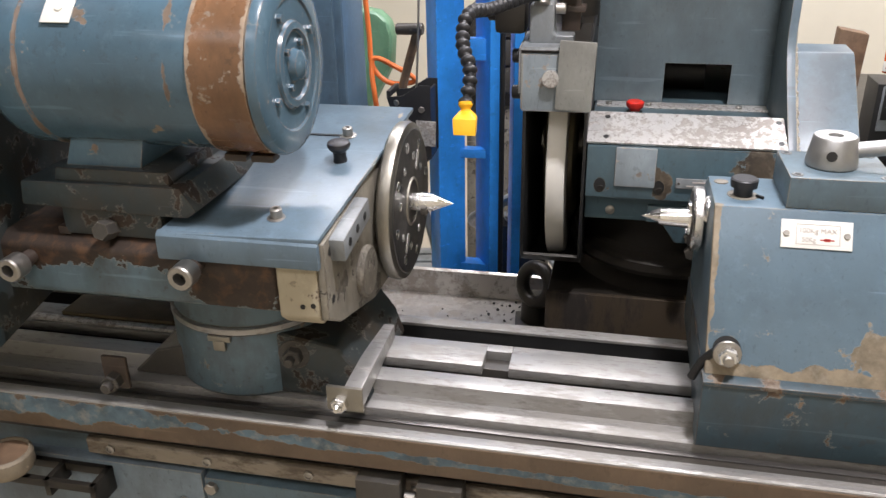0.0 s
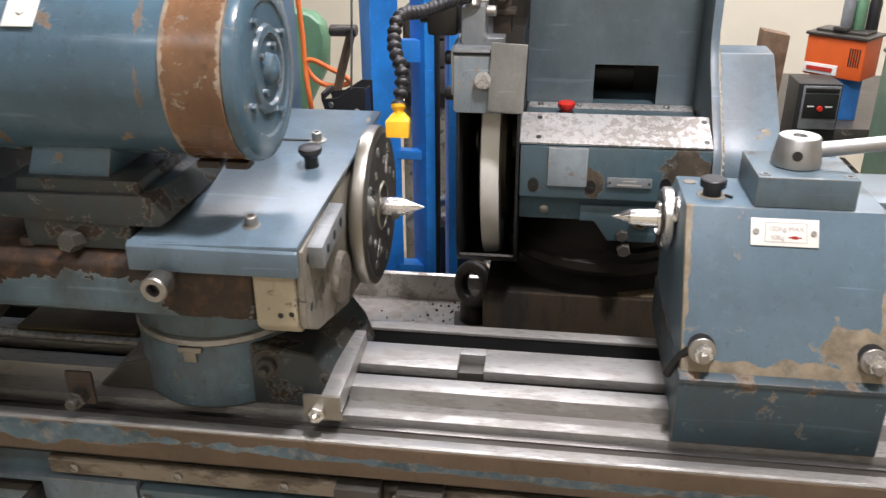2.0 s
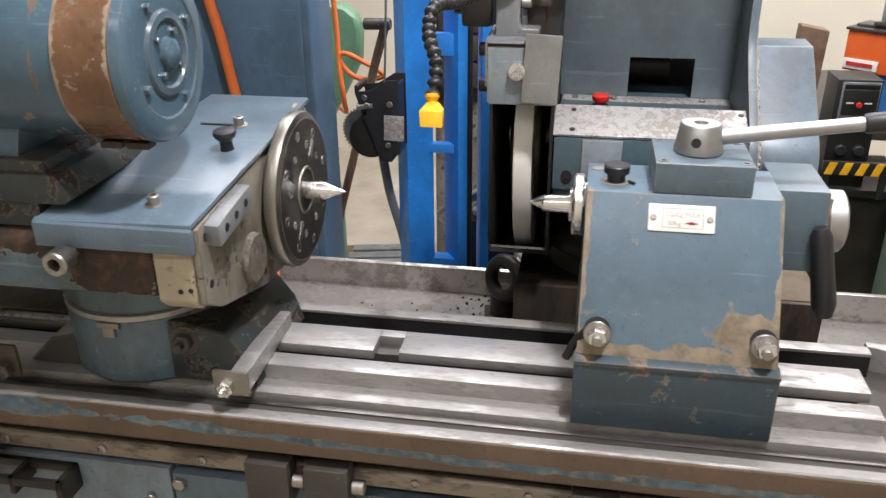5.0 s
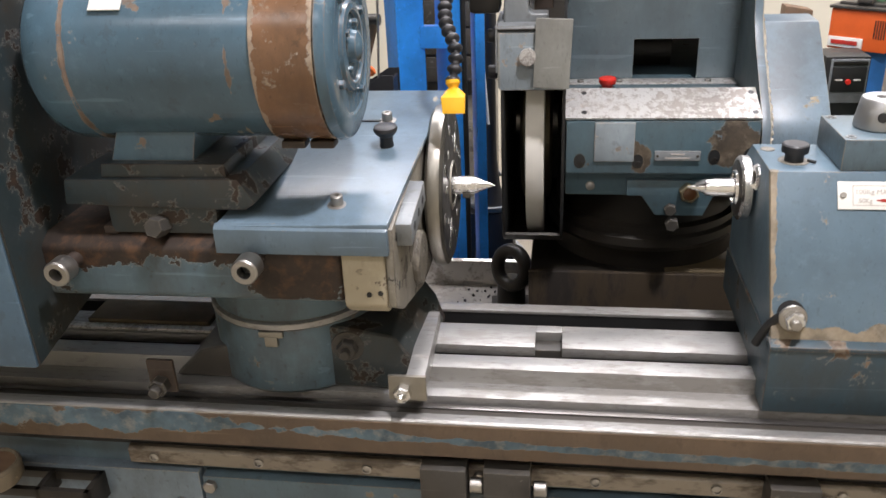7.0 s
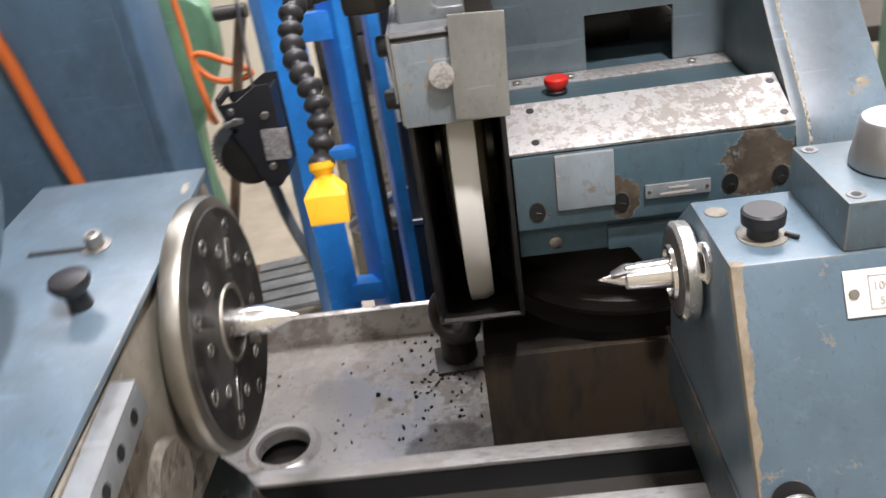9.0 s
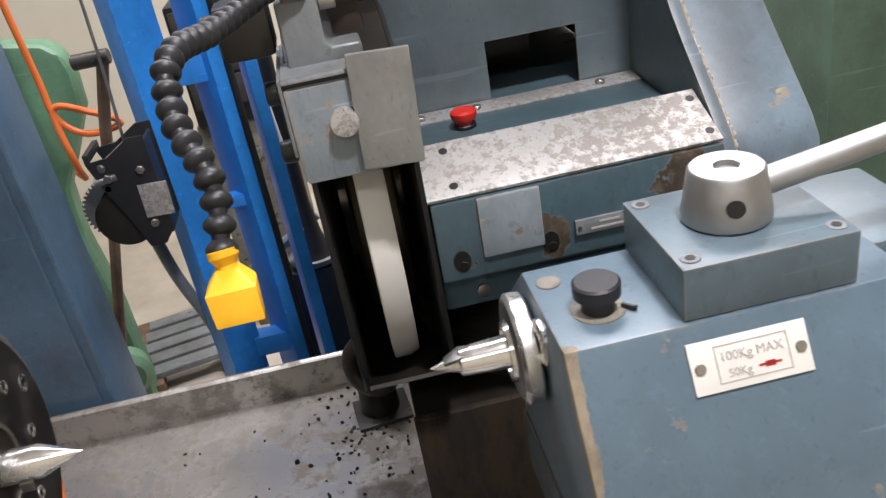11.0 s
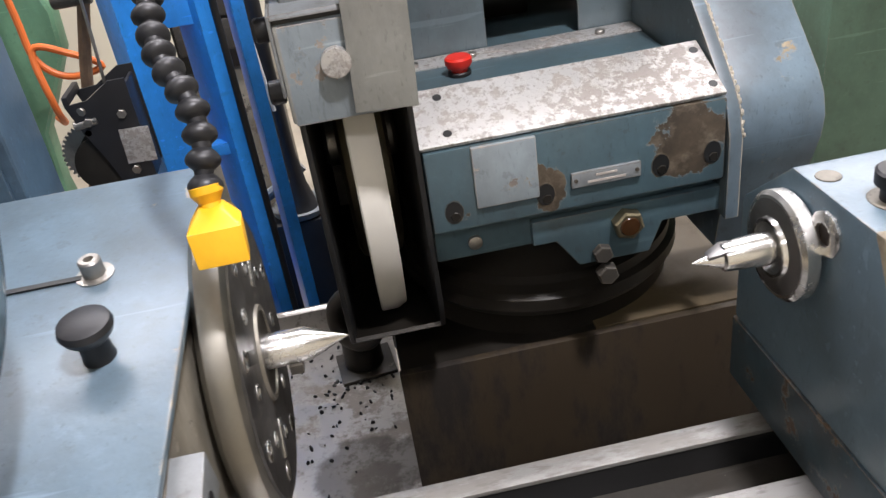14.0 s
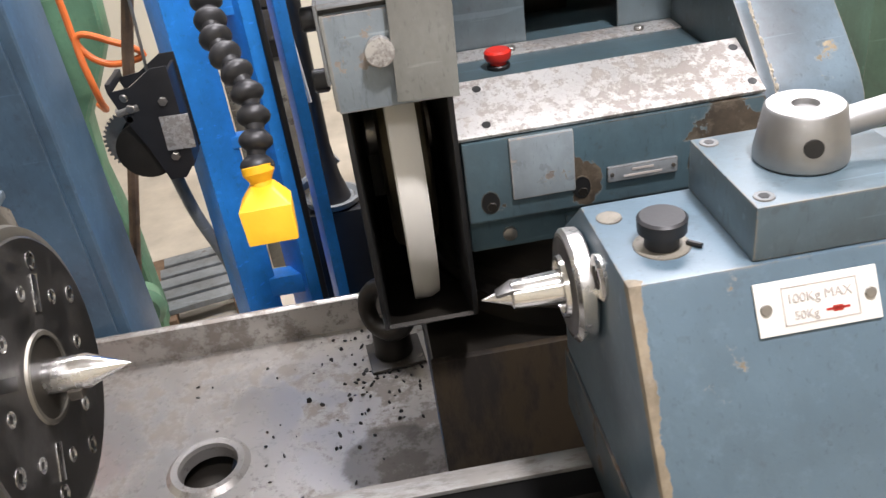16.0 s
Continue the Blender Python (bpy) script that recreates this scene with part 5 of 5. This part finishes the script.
part("run", sweep([(-0.585, 1.5, 0.6), (-0.580, 1.5, 0.2), (-0.565, 1.49, -0.05), (-0.555, 1.48, -0.15), (-0.50, 1.48, -0.20), (-0.42, 1.48, -0.19), (-0.48, 1.48, -0.15), (-0.555, 1.48, -0.13), (-0.545, 1.46, -0.26), (-0.57, 1.56, -0.33), (-0.63, 1.700, -0.36)], 0.008, 10), "cable", oc)
gm = thing("green_machine", (-0.7, 1.9, F), "pale green workshop machine column", "machine")
part("column", prism([(-1.0, F), (-0.66, F), (-0.66, -0.75), (-0.68, -0.55), (-0.67, -0.40), (-0.63, -0.33), (-0.56, -0.20), (-0.552, -0.10), (-0.565, -0.05), (-0.60, -0.02), (-0.70, 0.0), (-1.0, 0.0)], "y", 1.70, 1.78, 0.02, 3), "green", gm)
part("base", box(-1.0, -0.70, 1.62, 1.85, F, -1.02, 0.02, 3), "green", gm)
part("boss", lathe([(0, 0.07), (0.05, 0.07), (0.07, 0.05), (0.07, 0)], (-0.68, 1.60, -0.92), (0.3, -1, 0), 28), "green", gm)
lv = thing("machine_lever", (-0.46, 1.45, -0.1), "brown wooden lever with a dark grip", "lever")
part("lever", sweep([(-0.70, 1.48, F), (-0.60, 1.44, -0.74), (-0.468, 1.40, -0.30), (-0.425, 1.385, -0.15), (-0.380, 1.37, -0.015)], 0.013, 10), "wood", lv)
part("grip", rod((-0.445, 1.375, -0.016), (-0.365, 1.37, -0.014), 0.017), "dark", lv)

lk = thing("green_locker", (1.6, 1.2, F), "tall green steel locker", "locker")
part("body", box(1.05, 1.9, 1.00, 1.3, F, -0.03, 0.006), "locker", lk)
part("top_cap", box(1.045, 1.905, 0.992, 1.305, -0.0298, -0.020, 0.003), "locker", lk)
part("bolt", hexnut((1.075, 1.0, -0.065), (0, -1, 0), 0.009, 0.006), "bolt", lk)
bn = thing("workbench", (1.2, 2.3, F), "cluttered dark workbench along the wall", "workbench")
part("top", box(0.45, 2.6, 1.85, 2.7, -0.44, -0.39, 0.004), "dark", bn)
for x in (0.5, 2.5):
    for y in (1.9, 2.6):
        part("leg", box(x - 0.03, x + 0.03, y - 0.03, y + 0.03, F, -0.44, 0.003), "dark", bn)
# Made-up trolley: black boxes fill in dark clutter below the welder.
st2 = thing("clutter_stand", (0.98, 1.75, F), "black box with a yellow hazard stripe, for dark clutter below the welder", "trolley")
part("tray_shelf", box(0.86, 1.23, 1.58, 1.95, -0.545, -0.52, 0.004), "soot", st2)
part("lower_body", box(0.87, 1.22, 1.60, 1.94, F + 0.08, -0.545, 0.006), "soot", st2)
for x in (0.90, 1.08):
    part("wheel", rod((x - 0.02, 1.64, F + 0.05), (x + 0.02, 1.64, F + 0.05), 0.05, 24), "rubber", st2)
stripe = part("front_bar", join(box(0.93, 1.125, 1.566, 1.580, -0.470, -0.428, 0.002), box(0.935, 0.955, 1.569, 1.580, -0.545, -0.465, 0.001), box(1.10, 1.12, 1.569, 1.580, -0.545, -0.465, 0.001)), "rubber", st2, "black bar with yellow stripes")
for k in range(4):
    part("stripe", prism([(0.935 + 0.045 * k, -0.468), (0.957 + 0.045 * k, -0.468), (0.970 + 0.045 * k, -0.430), (0.948 + 0.045 * k, -0.430)], "y", 1.563, 1.567, 0), "yellow", stripe)
ps = thing("power_supply", (0.98, 1.75, -0.52), "black welding power supply with a grey front and a red knob", "power supply")
part("case", box(0.938, 1.066, 1.606, 1.74, -0.52, -0.186, 0.005), "black", ps)
part("front_panel", box(0.952, 1.060, 1.598, 1.6058, -0.325, -0.192, 0.003), "castgrey", ps, "grey front panel")
part("display", box(0.957, 1.055, 1.594, 1.599, -0.290, -0.215, 0.001), "black", ps)
part("trim_strip", box(0.957, 1.055, 1.5945, 1.599, -0.211, -0.198, 0.001), "soot", ps)
part("knob", rod((1.004, 1.594, -0.258), (1.004, 1.584, -0.258), 0.008), "red", ps)
for x in (0.978, 1.030):
    part("mark", box(x - 0.010, x + 0.010, 1.5925, 1.5945, -0.255, -0.251, 0), "white", ps)
    part("socket", rod((x, 1.606, -0.40), (x, 1.588, -0.40), 0.016, 20), "rubber", ps)
ch = thing("battery_charger", (1.18, 2.015, -0.245), "orange battery charger with a white label strip", "charger")
part("case", box(1.075, 1.275, 1.95, 2.08, -0.245, -0.110, 0.008), "orange", ch)
part("lid", join(box(1.07, 1.282, 1.94, 2.09, -0.110, -0.100, 0.004), box(1.09, 1.26, 1.97, 2.06, -0.100, -0.090, 0.004), box(1.15, 1.20, 1.96, 1.985, -0.090, -0.078, 0.003)), "dark", ch)
part("label_strip", box(1.080, 1.195, 1.944, 1.951, -0.236, -0.203, 0.001), "white", ch, "white strip with a faded red mark")
part("mark", box(1.092, 1.180, 1.941, 1.945, -0.226, -0.213, 0), "redink", ch)
for k in range(5):
    part("vent", box(1.225 + 0.008 * k, 1.229 + 0.008 * k, 1.9485, 1.951, -0.20, -0.14, 0), "black", ch)
ch.rotation_euler.z = radians(-40)
sd = thing("carton", (1.2, 2.1, -0.39), "blue carton below the charger", "carton")
part("carton_body", box(1.10, 1.24, 1.96, 2.08, -0.39, -0.246, 0.004), "bluebox", sd)
part("label", box(1.112, 1.165, 1.957, 1.961, -0.335, -0.262, 0), "castgrey", sd, "pale printed patch")
wb = thing("wood_block", (0.95, 2.2, -0.39), "dark wooden block standing on the bench", "wood block")
part("block", hull8([(0.915, 2.1, -0.39), (1.01, 2.1, -0.39), (1.01, 2.17, -0.39), (0.915, 2.17, -0.39)], [(0.925, 2.1, -0.112), (1.02, 2.1, -0.130), (1.02, 2.17, -0.130), (0.925, 2.17, -0.112)], 0.006), "wood", wb)
for x, m, nm in ((1.172, "castgrey", "grey metal tube standing on the charger"), (1.212, "green", "pale green bottle on the charger"), (1.254, "rubber", "black spray gun on the charger")):
    o = thing("bottle", (x, 2.02, -0.097), nm, "bottle")
    part("bottle_body", lathe([(0, 0.018), (0.003, 0.0195), (0.10, 0.0195), (0.115, 0.014), (0.17, 0.013), (0.172, 0.0)], (x, 2.02, -0.100), (0, 0, 1), 24), m, o)
# Invented dark block; it fills in the dark clutter between the blue posts.
tc = thing("clutter_block", (-0.17, 2.1, F), "dark block on a pale crate, for dark clutter behind the frame", "tool chest")
part("crate", box(-0.36, -0.10, 2.02, 2.3, F, -0.40, 0.006), "putty", tc, "pale wooden crate")
part("chest", box(-0.35, -0.12, 2.0, 2.3, -0.40, -0.04, 0.008), "soot", tc)
for z in (-0.30, -0.20, -0.10):
    part("drawer_front", box(-0.34, -0.13, 1.993, 2.0, z - 0.045, z + 0.045, 0.003), "dark", tc)
stl = thing("jack_stand", (-0.05, 1.32, F), "black jack pillar on a grey round dish and box", "stand")
part("box_base", box(-0.120, 0.02, 1.26, 1.39, F, -0.565, 0.006), "rubber", stl)
part("dish", lathe([(0, 0.055), (0.008, 0.066), (0.020, 0.068), (0.022, 0.060), (0.012, 0.050), (0.012, 0)], (-0.048, 1.32, -0.566), (0, 0, 1), 36), "castgrey", stl, "grey round dish")
part("pillar", lathe([(0, 0.042), (0.06, 0.026), (0.14, 0.017), (0.36, 0.016), (0.55, 0.020), (0.9, 0.020)], (-0.048, 1.32, -0.554), (0, 0, 1), 24), "rubber", stl)
part("white_rod", sweep([(-0.075, 1.30, 0.0), (-0.062, 1.29, -0.15), (-0.052, 1.29, -0.30)], 0.004, 8), "white", stl, "pale worn rod")
for k, (x, y) in enumerate(((-0.10, 1.40), (-0.06, 1.45))):
    o = thing("grey_hose", (x, y, F), "grey hose coiled behind the blue frame", "hose")
    part("coil", sweep([(x + 0.13 * math.cos(a / 3), y + 0.12 * math.sin(a / 3), F + 0.25 + 0.028 * a) for a in range(16)], 0.012, 10), "castgrey", o)
pl = thing("floor_pallet", (-0.60, 1.95, F), "grey slatted wooden pallet lying on the concrete floor", "pallet")
for k in range(5):
    part("slat", turned(box(-0.17, 0.17, -0.028, 0.028, F + 0.05, F + 0.07, 0.003), pose(-0.56, 1.80 + 0.075 * k, 0, 0, 0, 12)), "castgrey", pl)
for dx in (-0.12, 0.12):
    part("runner", turned(box(dx - 0.03, dx + 0.03, -0.06, 0.36, F, F + 0.05, 0.003), pose(-0.56, 1.80, 0, 0, 0, 12)), "wood", pl)
cb2 = thing("grey_cable", (-0.35, 1.3, F), "grey flexible conduit hanging behind the winch", "cable")
part("run", sweep([(-0.34, 1.12, -0.32), (-0.33, 1.15, -0.45), (-0.30, 1.2, -0.65), (-0.31, 1.25, -0.9), (-0.33, 1.3, F + 0.02)], 0.013, 12), "castgrey", cb2)

# ---- travel of the table ----
TRAVEL = [(0, 0.0), (0.3, 0.0258), (0.6, 0.0516), (0.9, 0.0774), (1.1, 0.0945), (1.2, 0.1010), (1.28, 0.1035), (1.36, 0.1010), (1.5, 0.0925), (1.8, 0.0655), (2.1, 0.0388), (2.4, 0.0122), (2.7, -0.0110), (3.0, -0.0362), (3.2, -0.0538),
          (3.6, -0.0890), (4.0, -0.1240), (4.25, -0.1450), (4.36, -0.1500), (4.48, -0.1460), (4.7, -0.1280), (5.0, -0.1020), (5.3, -0.0755), (5.5, -0.0579), (5.75, -0.0355), (6.0, -0.0130), (6.5, 0.0290), (6.8, 0.0540), (7.0, 0.0712), (7.25, 0.0930), (7.35, 0.0995), (7.43, 0.1015), (7.52, 0.0990), (7.7, 0.0850),
          (8.0, 0.0600), (8.3, 0.0365), (8.5, 0.0182), (8.7, 0.0010), (9.0, -0.0279), (9.2, -0.0468), (9.5, -0.0740), (9.7, -0.0910), (10.0, -0.1170), (10.3, -0.1430), (10.4, -0.1490), (10.48, -0.1505), (10.58, -0.1480), (10.8, -0.1310), (11.1, -0.1060), (11.4, -0.0810), (11.8, -0.0463),
          (12.0, -0.0287), (12.5, 0.0141), (13.0, 0.0596), (13.3, 0.0860), (13.5, 0.0985), (13.58, 0.1000), (13.68, 0.0975), (13.8, 0.0900), (14.0, 0.0773), (14.5, 0.0337), (15.0, -0.0105), (15.5, -0.0539), (15.8, -0.0800), (16.0, -0.0975)]


def motions():
    for ob in MOVERS:
        x, y, z = ob.location
        walk(ob, [(t, pose(x + d, y, z)) for t, d in TRAVEL])


motions()
